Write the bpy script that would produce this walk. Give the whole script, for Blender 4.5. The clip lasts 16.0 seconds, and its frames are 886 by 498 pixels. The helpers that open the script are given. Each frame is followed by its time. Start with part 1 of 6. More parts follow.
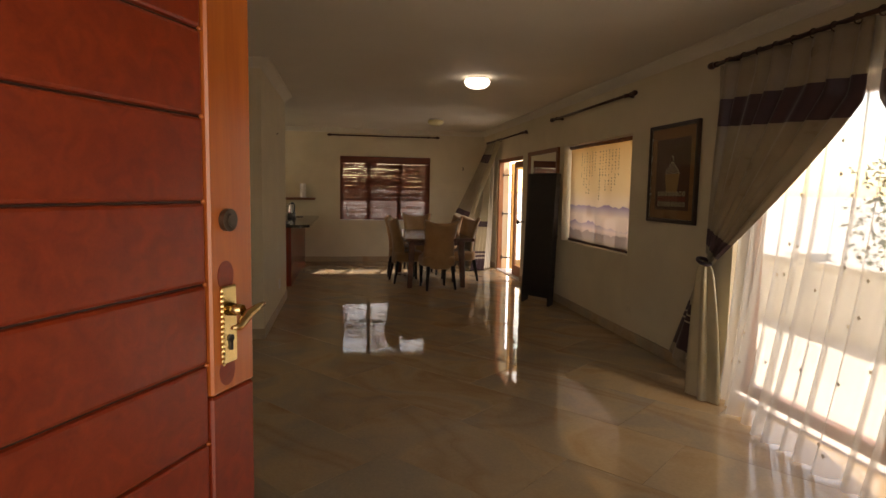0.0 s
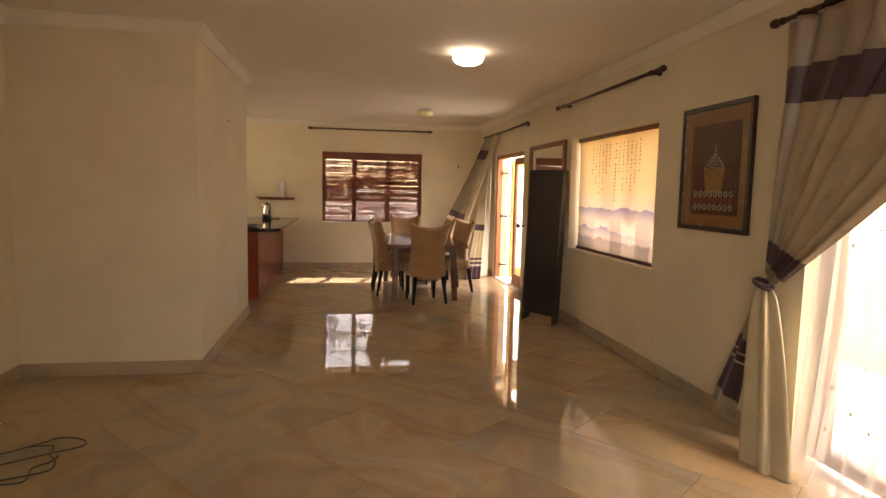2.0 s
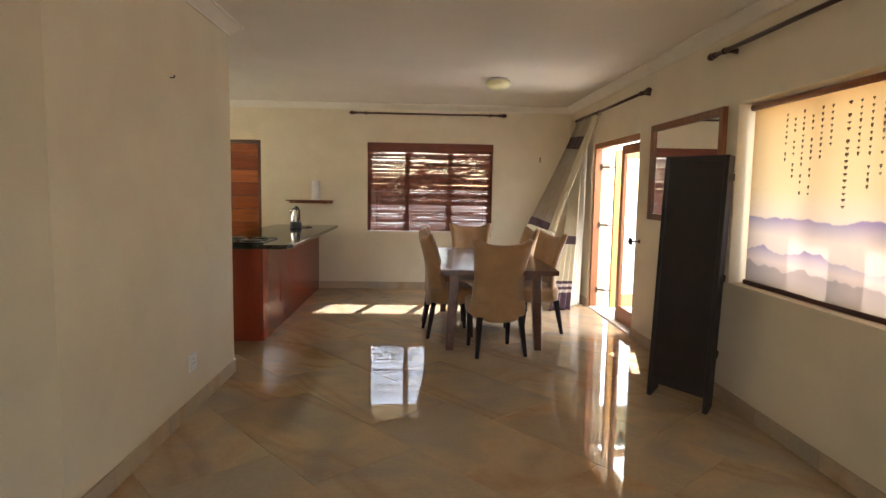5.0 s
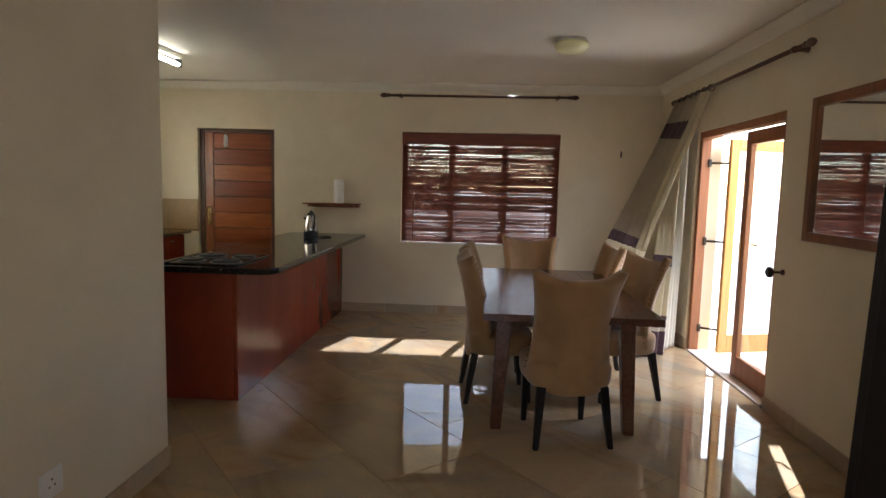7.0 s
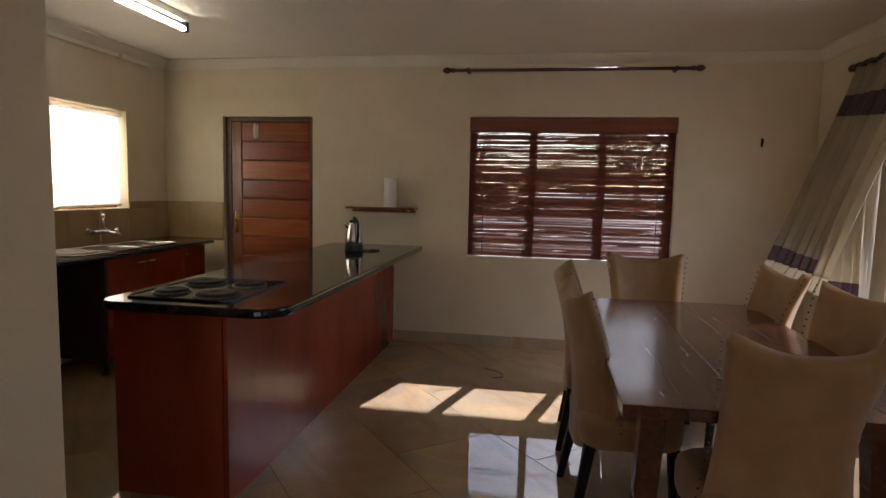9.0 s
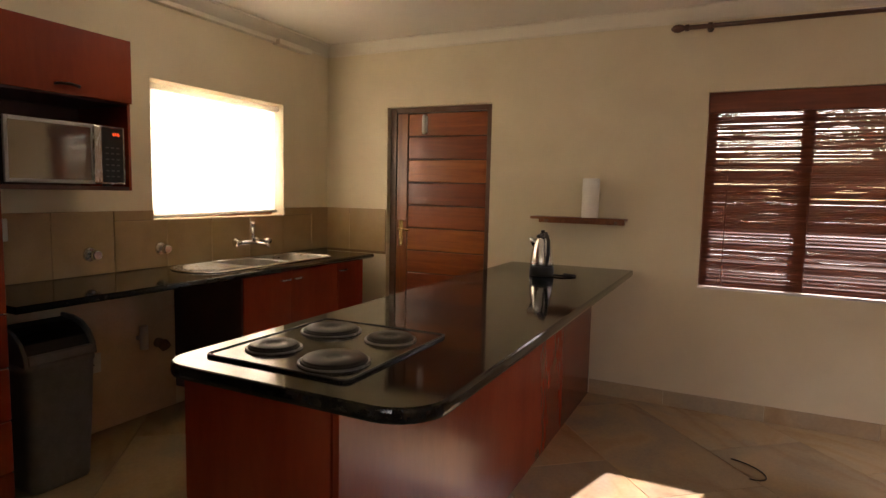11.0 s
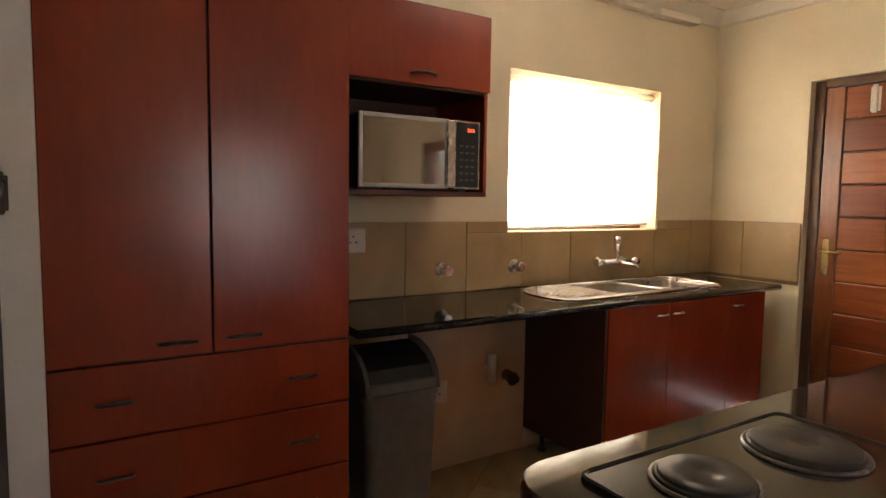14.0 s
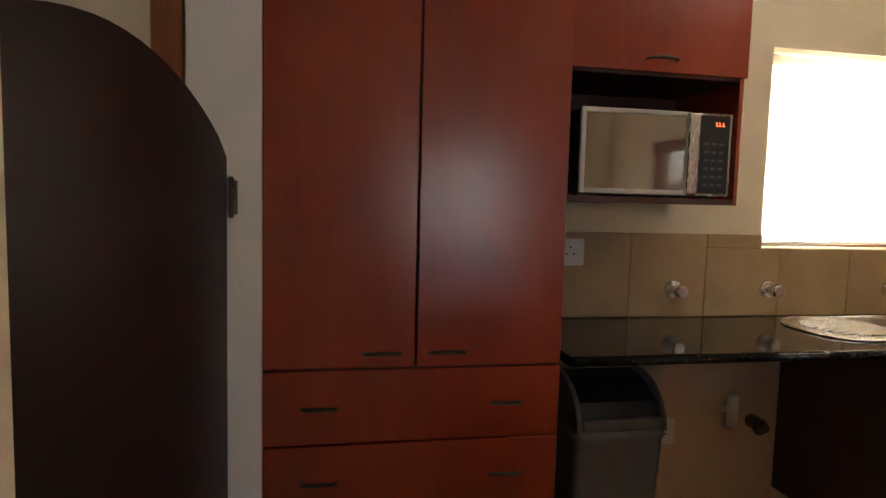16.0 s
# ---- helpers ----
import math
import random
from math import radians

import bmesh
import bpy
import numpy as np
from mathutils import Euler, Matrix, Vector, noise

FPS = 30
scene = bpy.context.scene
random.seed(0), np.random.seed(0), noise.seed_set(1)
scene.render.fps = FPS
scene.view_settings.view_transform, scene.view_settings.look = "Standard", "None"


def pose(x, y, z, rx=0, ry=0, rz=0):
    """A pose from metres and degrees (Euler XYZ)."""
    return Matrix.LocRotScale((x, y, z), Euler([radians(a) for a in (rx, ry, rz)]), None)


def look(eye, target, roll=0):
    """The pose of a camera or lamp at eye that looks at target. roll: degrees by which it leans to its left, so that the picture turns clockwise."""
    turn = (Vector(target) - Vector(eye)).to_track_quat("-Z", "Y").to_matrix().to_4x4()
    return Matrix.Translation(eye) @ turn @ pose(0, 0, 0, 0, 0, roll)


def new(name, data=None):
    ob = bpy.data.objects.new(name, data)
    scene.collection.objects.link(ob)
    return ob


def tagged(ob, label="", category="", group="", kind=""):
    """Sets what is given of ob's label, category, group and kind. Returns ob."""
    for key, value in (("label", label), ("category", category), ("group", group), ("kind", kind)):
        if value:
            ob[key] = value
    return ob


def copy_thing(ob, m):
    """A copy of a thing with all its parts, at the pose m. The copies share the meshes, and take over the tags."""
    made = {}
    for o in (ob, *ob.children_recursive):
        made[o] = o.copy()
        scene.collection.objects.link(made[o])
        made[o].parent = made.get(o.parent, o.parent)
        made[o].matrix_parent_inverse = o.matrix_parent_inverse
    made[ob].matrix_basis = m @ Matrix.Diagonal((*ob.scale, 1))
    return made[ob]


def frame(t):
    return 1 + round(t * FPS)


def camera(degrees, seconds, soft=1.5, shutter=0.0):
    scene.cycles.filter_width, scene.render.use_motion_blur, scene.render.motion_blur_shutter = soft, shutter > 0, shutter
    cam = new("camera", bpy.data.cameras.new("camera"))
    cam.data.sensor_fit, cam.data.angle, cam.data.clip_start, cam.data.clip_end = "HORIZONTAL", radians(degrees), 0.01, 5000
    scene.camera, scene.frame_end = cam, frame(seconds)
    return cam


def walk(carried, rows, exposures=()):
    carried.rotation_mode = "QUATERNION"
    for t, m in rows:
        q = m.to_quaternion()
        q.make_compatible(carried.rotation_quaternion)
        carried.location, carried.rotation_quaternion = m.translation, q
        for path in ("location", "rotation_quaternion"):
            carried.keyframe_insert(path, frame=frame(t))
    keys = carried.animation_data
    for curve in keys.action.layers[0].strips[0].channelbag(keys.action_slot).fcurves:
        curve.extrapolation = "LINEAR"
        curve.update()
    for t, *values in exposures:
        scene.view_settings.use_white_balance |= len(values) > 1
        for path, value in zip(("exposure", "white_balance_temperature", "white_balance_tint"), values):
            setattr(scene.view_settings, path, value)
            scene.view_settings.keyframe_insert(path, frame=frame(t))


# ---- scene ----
cam = camera(73.6, 16.0)
PATH = [
    (0, (-0.123, -0.328, 1.43), (0.201, 1.636, 1.232), 1.0),
    (0.5, (-0.038, -0.091, 1.433), (0.286, 1.873, 1.236), 1.1),
    (1, (0.024, 0.156, 1.426), (0.351, 2.12, 1.23), 1.1),
    (1.5, (0.097, 0.411, 1.432), (0.426, 2.374, 1.235), 1.2),
    (2, (0.202, 0.719, 1.42), (0.522, 2.683, 1.223), 1.2),
    (2.5, (0.272, 1.037, 1.408), (0.567, 3.005, 1.21), 1.2),
    (3, (0.353, 1.433, 1.414), (0.609, 3.406, 1.212), 1.1),
    (3.5, (0.417, 1.792, 1.413), (0.614, 3.772, 1.21), 1.1),
    (4, (0.427, 2.207, 1.408), (0.576, 4.192, 1.207), 1.2),
    (4.2, (0.438, 2.37, 1.396), (0.576, 4.355, 1.199), 1.2),
    (6.3, (0.688, 4.132, 1.442), (0.624, 6.121, 1.239), 1.2),
    (6.5, (0.696, 4.298, 1.442), (0.613, 6.286, 1.237), 1.4),
    (7, (0.666, 4.703, 1.436), (0.544, 6.689, 1.233), 1.4),
    (7.5, (0.603, 5.06, 1.437), (0.433, 7.042, 1.235), 1.4),
    (8, (0.536, 5.423, 1.401), (0.322, 7.402, 1.207), 1.5),
    (8.2, (0.519, 5.56, 1.413), (0.288, 7.537, 1.217), 1.4),
    (10.5, (0.082, 7.009, 1.403), (-0.602, 8.879, 1.21), 1.5),
    (11, (-0.048, 7.248, 1.392), (-0.923, 9.037, 1.202), 1.3),
    (11.5, (-0.186, 7.407, 1.376), (-1.232, 9.102, 1.193), 1.2),
    (12, (-0.313, 7.509, 1.384), (-1.506, 9.104, 1.203), 1.2),
    (12.5, (-0.423, 7.599, 1.374), (-1.746, 9.088, 1.195), 1.1),
    (13, (-0.526, 7.683, 1.361), (-1.998, 9.025, 1.187), 1.0),
    (13.5, (-0.631, 7.741, 1.348), (-2.227, 8.934, 1.181), 0.9),
    (14, (-0.739, 7.793, 1.345), (-2.439, 8.834, 1.184), 0.8),
    (14.5, (-0.823, 7.837, 1.348), (-2.601, 8.738, 1.19), 0.9),
    (15, (-0.875, 7.881, 1.349), (-2.743, 8.578, 1.193), 0.8),
    (15.5, (-0.918, 7.898, 1.348), (-2.842, 8.424, 1.196), 1.0),
    (16, (-0.954, 7.891, 1.357), (-2.914, 8.254, 1.193), 1.5),
]
EXPOSURES = [
    (0.0, 1.35, 7500, 22), (1.0, 2.15, 7800, 23), (2.0, 2.7, 7800, 25), (3.5, 2.95, 6900, 24), (4.2, 2.9, 6400, 19), (6.3, 2.55, 5700, 13),
    (8.0, 1.6, 5500, 16), (10.5, 2.1, 6900, 27), (12.5, 2.5, 7000, 27), (14.0, 3.0, 6500, 25), (16.0, 3.0, 6100, 21)]
walk(cam, [(t, look(eye, target, roll)) for t, eye, target, roll in PATH], EXPOSURES)

# ---- world, sun and large lights ----
SUN_WAY = Vector((-0.29, -1.0, -0.69)).normalized()
world = bpy.data.worlds.new("sky")
scene.world = world
world.use_nodes = True
wn = world.node_tree
sky = wn.nodes.new("ShaderNodeTexSky")
sky.sky_type, sky.sun_disc = "NISHITA", False
sky.sun_elevation, sky.sun_rotation = math.asin(-SUN_WAY.z), math.atan2(-SUN_WAY.x, -SUN_WAY.y)
wn.links.new(sky.outputs[0], wn.nodes["Background"].inputs[0])
wn.nodes["Background"].inputs[1].default_value = 0.15

sun = new("sun", bpy.data.lights.new("sun", "SUN"))
sun.data.energy, sun.data.angle, sun.data.color = 5.0, radians(0.5), (1.0, 0.96, 0.90)
sun.rotation_mode = "QUATERNION"
sun.rotation_quaternion = SUN_WAY.to_track_quat("-Z", "Y")


def sky_lamp(name, eye, target, width, height, watts, color):
    """Added area lamp that stands in for the sky's light through one opening."""
    lamp = new(name, bpy.data.lights.new(name, "AREA"))
    lamp.data.shape, lamp.data.size, lamp.data.size_y = "RECTANGLE", width, height
    lamp.data.energy, lamp.data.color = watts, color
    lamp.matrix_world = look(eye, target)
    return lamp


# Next two: unseen lamps added outside and above the doors to brighten the room.
sky_lamp("daylight_sliding_door", (3.75, 2.25, 2.95), (0.6, 2.6, 0.2), 2.4, 0.9, 42, (1.0, 0.84, 0.62))
sky_lamp("daylight_french_door", (4.0, 8.95, 2.95), (2.2, 10.0, 0.4), 1.6, 0.9, 45, (1.0, 0.93, 0.84))
sky_lamp("daylight_front_door", (0.4, -2.5, 1.15), (0.4, 3.0, 1.0), 3.0, 2.1, 18, (1.0, 0.79, 0.55))
sky_lamp("daylight_kitchen_window", (-3.40, 10.27, 1.61), (0, 10.27, 1.3), 1.1, 0.8, 8, (1.0, 0.88, 0.68))
sky_lamp("daylight_east_window", (3.05, 6.03, 1.42), (0, 6.03, 1.2), 1.6, 1.1, 2.2, (1.0, 0.90, 0.76))

# ---- building helpers ----


def thing(name, loc=(0, 0, 0), label="", category="", group="", kind=""):
    ob = new(name)
    ob.location = loc
    ob.empty_display_size = 0.1
    return tagged(ob, label, category, group, kind)


def world_loc(ob):
    """Where a thing's own zero stands: an Empty at its base, a mesh at the world's zero."""
    return Vector((0, 0, 0)) if ob.data else Vector(ob.location)


def mesh_of(name, bm, mats, smooth=False):
    me = bpy.data.meshes.new(name)
    bmesh.ops.recalc_face_normals(bm, faces=bm.faces)
    if smooth:
        for f in bm.faces:
            f.smooth = True
    bm.to_mesh(me)
    bm.free()
    for m in (mats if isinstance(mats, (list, tuple)) else [mats]):
        me.materials.append(m)
    return me


def part(name, bm, mats, parent=None, label="", smooth=False, kind=""):
    """One mesh, built in world coordinates, under a thing or a part."""
    ob = new(name, mesh_of(name, bm, mats, smooth))
    if parent is not None:
        ob.parent = parent
        ob.matrix_parent_inverse = Matrix.Translation(-world_loc(parent))
    return tagged(ob, label, kind=kind)


def solo(name, bm, mats, label, category="", kind="", group="", smooth=False):
    return tagged(new(name, mesh_of(name, bm, mats, smooth)), label, category, group, kind)


def box(bm, a, b, bevel=0.0, index=0, seg=1):
    r = bmesh.ops.create_cube(bm, size=1.0)
    lo = Vector([min(p, q) for p, q in zip(a, b)])
    hi = Vector([max(p, q) for p, q in zip(a, b)])
    for v in r["verts"]:
        v.co = Vector([lo[i] + (v.co[i] + 0.5) * (hi[i] - lo[i]) for i in range(3)])
    faces = list({f for v in r["verts"] for f in v.link_faces})
    for f in faces:
        f.material_index = index
    if bevel:
        edges = list({e for v in r["verts"] for e in v.link_edges})
        bmesh.ops.bevel(bm, geom=edges, offset=bevel, segments=seg, affect="EDGES", profile=0.5, material=index)
    return bm


def boxed(a, b, bevel=0.0, seg=1):
    return box(bmesh.new(), a, b, bevel, 0, seg)


def tube(bm, pts, radius, n=12, index=0, caps=True):
    """A round bar along points; radius may be one number or one a point."""
    pts = [Vector(p) for p in pts]
    rs = radius if isinstance(radius, (list, tuple)) else [radius] * len(pts)
    rings, ref = [], None
    for i, p in enumerate(pts):
        d = (pts[min(i + 1, len(pts) - 1)] - pts[max(i - 1, 0)]).normalized()
        if ref is None:
            ref = Vector((0, 0, 1)) if abs(d.z) < 0.9 else Vector((1, 0, 0))
        s = d.cross(ref).normalized()
        ref = s.cross(d).normalized()
        rings.append([bm.verts.new(p + rs[i] * (math.cos(2 * math.pi * k / n) * s + math.sin(2 * math.pi * k / n) * ref)) for k in range(n)])
    for a, b in zip(rings, rings[1:]):
        for k in range(n):
            f = bm.faces.new((a[k], a[(k + 1) % n], b[(k + 1) % n], b[k]))
            f.material_index, f.smooth = index, True
    if caps:
        for ring in (rings[0], rings[-1]):
            bm.faces.new(ring).material_index = index
    return bm


def lathe(bm, center, profile, n=28, index=0):
    """A turned body round the z axis through center: rows of radius, height."""
    c = Vector(center)
    rings = [[bm.verts.new(c + Vector((r * math.cos(2 * math.pi * k / n), r * math.sin(2 * math.pi * k / n), z))) for k in range(n)] for r, z in profile]
    for a, b in zip(rings, rings[1:]):
        for k in range(n):
            f = bm.faces.new((a[k], a[(k + 1) % n], b[(k + 1) % n], b[k]))
            f.smooth, f.material_index = True, index
    bm.faces.new(rings[0]).material_index = index
    bm.faces.new(rings[-1]).material_index = index
    return bm


def sheet(bm, f, nu, nv, index=lambda u, v: 0, thick=0.0):
    """A cloth-like surface f(u, v) for u, v in 0..1; with thick, a body with two sides."""
    grid = [[Vector(f(i / nu, j / nv)) for j in range(nv + 1)] for i in range(nu + 1)]
    va = [[bm.verts.new(p) for p in row] for row in grid]
    for i in range(nu):
        for j in range(nv):
            q = bm.faces.new((va[i][j], va[i + 1][j], va[i + 1][j + 1], va[i][j + 1]))
            q.smooth, q.material_index = True, index((i + 0.5) / nu, (j + 0.5) / nv)
    if thick:
        bm.normal_update()
        vb = [[bm.verts.new(va[i][j].co - va[i][j].normal * thick) for j in range(nv + 1)] for i in range(nu + 1)]
        for i in range(nu):
            for j in range(nv):
                q = bm.faces.new((vb[i][j], vb[i][j + 1], vb[i + 1][j + 1], vb[i + 1][j]))
                q.smooth, q.material_index = True, index((i + 0.5) / nu, (j + 0.5) / nv)
        rim = [(i, 0) for i in range(nu)] + [(nu, j) for j in range(nv)] + [(i, nv) for i in range(nu, 0, -1)] + [(0, j) for j in range(nv, 0, -1)]
        for (i, j), (k, l) in zip(rim, rim[1:] + rim[:1]):
            q = bm.faces.new((va[i][j], vb[i][j], vb[k][l], va[k][l]))
            q.smooth, q.material_index = True, index(i / nu, j / nv)
    return bm


def prism(bm, outline, axis, lo, hi, index=0):
    """A flat outline (list of 2D points) pushed along one axis from lo to hi."""
    def at(p, h):
        return {"x": (h, p[0], p[1]), "y": (p[0], h, p[1]), "z": (p[0], p[1], h)}[axis]
    a = [bm.verts.new(at(p, lo)) for p in outline]
    b = [bm.verts.new(at(p, hi)) for p in outline]
    n = len(outline)
    for f in [bm.faces.new(a), bm.faces.new(b)] + [bm.faces.new((a[k], a[(k + 1) % n], b[(k + 1) % n], b[k])) for k in range(n)]:
        f.material_index = index
    return bm


def disc(c, r, n=16, ry=None):
    ry = ry or r
    return [(c[0] + r * math.cos(2 * math.pi * k / n), c[1] + ry * math.sin(2 * math.pi * k / n)) for k in range(n)]


# ---- materials ----


def nodes_of(name):
    m = bpy.data.materials.new(name)
    m.use_nodes = True
    nt = m.node_tree
    return m, nt, nt.nodes["Principled BSDF"]


def add(nt, kind, **values):
    n = nt.nodes.new(kind)
    for k, v in values.items():
        n.inputs[k.replace("_", " ")].default_value = v
    return n


def ramp(nt, stops):
    r = nt.nodes.new("ShaderNodeValToRGB")
    while len(r.color_ramp.elements) < len(stops):
        r.color_ramp.elements.new(0.5)
    for e, (p, c) in zip(r.color_ramp.elements, stops):
        e.position, e.color = p, (*c, 1)
    return r


def coords(nt, stretch=(1, 1, 1), shift=False, turn=0.0):
    tc = nt.nodes.new("ShaderNodeTexCoord")
    mp = nt.nodes.new("ShaderNodeMapping")
    mp.inputs["Scale"].default_value = stretch
    mp.inputs["Rotation"].default_value = (0, 0, turn)
    nt.links.new(tc.outputs["Object"], mp.inputs["Vector"])
    if shift:
        info = nt.nodes.new("ShaderNodeObjectInfo")
        mul = nt.nodes.new("ShaderNodeVectorMath")
        mul.operation = "SCALE"
        mul.inputs[0].default_value = (13.0, 7.0, 5.0)
        nt.links.new(info.outputs["Random"], mul.inputs["Scale"])
        nt.links.new(mul.outputs[0], mp.inputs["Location"])
    return mp


def surf(name, c1, c2, scale=6.0, rough=0.5, bump=0.1, stretch=(1, 1, 1), metallic=0.0, coat=0.0, fine=90.0, rough_var=0.08, shift=False, distort=0.4, bump_dist=0.002, spec=0.5):
    """A plain surface with broad mottling and fine grain in colour, gloss and relief."""
    m, nt, p = nodes_of(name)
    mp = coords(nt, stretch, shift)
    big = add(nt, "ShaderNodeTexNoise", Scale=scale, Detail=5.0, Distortion=distort)
    small = add(nt, "ShaderNodeTexNoise", Scale=fine, Detail=3.0)
    for t in (big, small):
        nt.links.new(mp.outputs[0], t.inputs["Vector"])
    mixed = nt.nodes.new("ShaderNodeMath")
    mixed.operation = "MULTIPLY_ADD"
    mixed.inputs[1].default_value = 0.3
    nt.links.new(small.outputs["Fac"], mixed.inputs[0])
    nt.links.new(big.outputs["Fac"], mixed.inputs[2])
    r = ramp(nt, [(0.42, c1), (0.88, c2)])
    nt.links.new(mixed.outputs[0], r.inputs[0])
    nt.links.new(r.outputs[0], p.inputs["Base Color"])
    mr = nt.nodes.new("ShaderNodeMapRange")
    mr.inputs["To Min"].default_value, mr.inputs["To Max"].default_value = max(0.01, rough - rough_var), rough + rough_var
    nt.links.new(big.outputs["Fac"], mr.inputs["Value"])
    nt.links.new(mr.outputs[0], p.inputs["Roughness"])
    b = add(nt, "ShaderNodeBump", Strength=bump, Distance=bump_dist)
    nt.links.new(mixed.outputs[0], b.inputs["Height"])
    nt.links.new(b.outputs[0], p.inputs["Normal"])
    p.inputs["Metallic"].default_value, p.inputs["Coat Weight"].default_value = metallic, coat
    p.inputs["Coat Roughness"].default_value = 0.1
    p.inputs["Specular IOR Level"].default_value = spec
    return m


def wood(name, dark, light, rough=0.4, axis="z", coat=0.0, scale=3.0, shift=True):
    st = {"x": (0.6, 9, 9), "y": (9, 0.6, 9), "z": (9, 9, 0.6)}[axis]
    return surf(name, dark, light, scale, rough, 0.12, st, coat=coat, fine=26.0, shift=shift, distort=1.2)


def cloth(name, c1, c2, rough=0.8, sheen=0.3, scale=7.0, through_light=0.0, clear=0.0):
    m = surf(name, c1, c2, scale, rough, 0.25, fine=420.0, bump_dist=0.001)
    nt, p = m.node_tree, m.node_tree.nodes["Principled BSDF"]
    p.inputs["Sheen Weight"].default_value = sheen
    out = nt.nodes["Material Output"]
    last = p.outputs[0]
    if through_light:
        tr = add(nt, "ShaderNodeBsdfTranslucent", Color=(*c2, 1))
        mx = add(nt, "ShaderNodeMixShader", Fac=through_light)
        nt.links.new(last, mx.inputs[1])
        nt.links.new(tr.outputs[0], mx.inputs[2])
        last = mx.outputs[0]
    if clear:
        tp = nt.nodes.new("ShaderNodeBsdfTransparent")
        mx = add(nt, "ShaderNodeMixShader", Fac=clear)
        nt.links.new(last, mx.inputs[1])
        nt.links.new(tp.outputs[0], mx.inputs[2])
        last = mx.outputs[0]
    nt.links.new(last, out.inputs["Surface"])
    return m


def pane_glass(name):
    m, nt, p = nodes_of(name)
    nt.nodes.remove(p)
    tp = nt.nodes.new("ShaderNodeBsdfTransparent")
    tp.inputs[0].default_value = (0.95, 0.97, 0.95, 1)
    gl = nt.nodes.new("ShaderNodeBsdfGlossy")
    gl.inputs["Roughness"].default_value = 0.01
    lw = add(nt, "ShaderNodeLayerWeight", Blend=0.5)
    fr = nt.nodes.new("ShaderNodeMath")
    fr.operation = "POWER"
    fr.inputs[1].default_value = 5.0
    nt.links.new(lw.outputs["Facing"], fr.inputs[0])
    base = nt.nodes.new("ShaderNodeMath")
    base.operation = "MULTIPLY_ADD"
    base.inputs[1].default_value, base.inputs[2].default_value = 0.5, 0.035
    nt.links.new(fr.outputs[0], base.inputs[0])
    mx = nt.nodes.new("ShaderNodeMixShader")
    nt.links.new(base.outputs[0], mx.inputs[0])
    nt.links.new(tp.outputs[0], mx.inputs[1])
    nt.links.new(gl.outputs[0], mx.inputs[2])
    nt.links.new(mx.outputs[0], nt.nodes["Material Output"].inputs["Surface"])
    return m


def glow(name, color, strength):
    m, nt, p = nodes_of(name)
    p.inputs["Base Color"].default_value = (*color, 1)
    p.inputs["Emission Color"].default_value = (*color, 1)
    p.inputs["Emission Strength"].default_value = strength
    return m


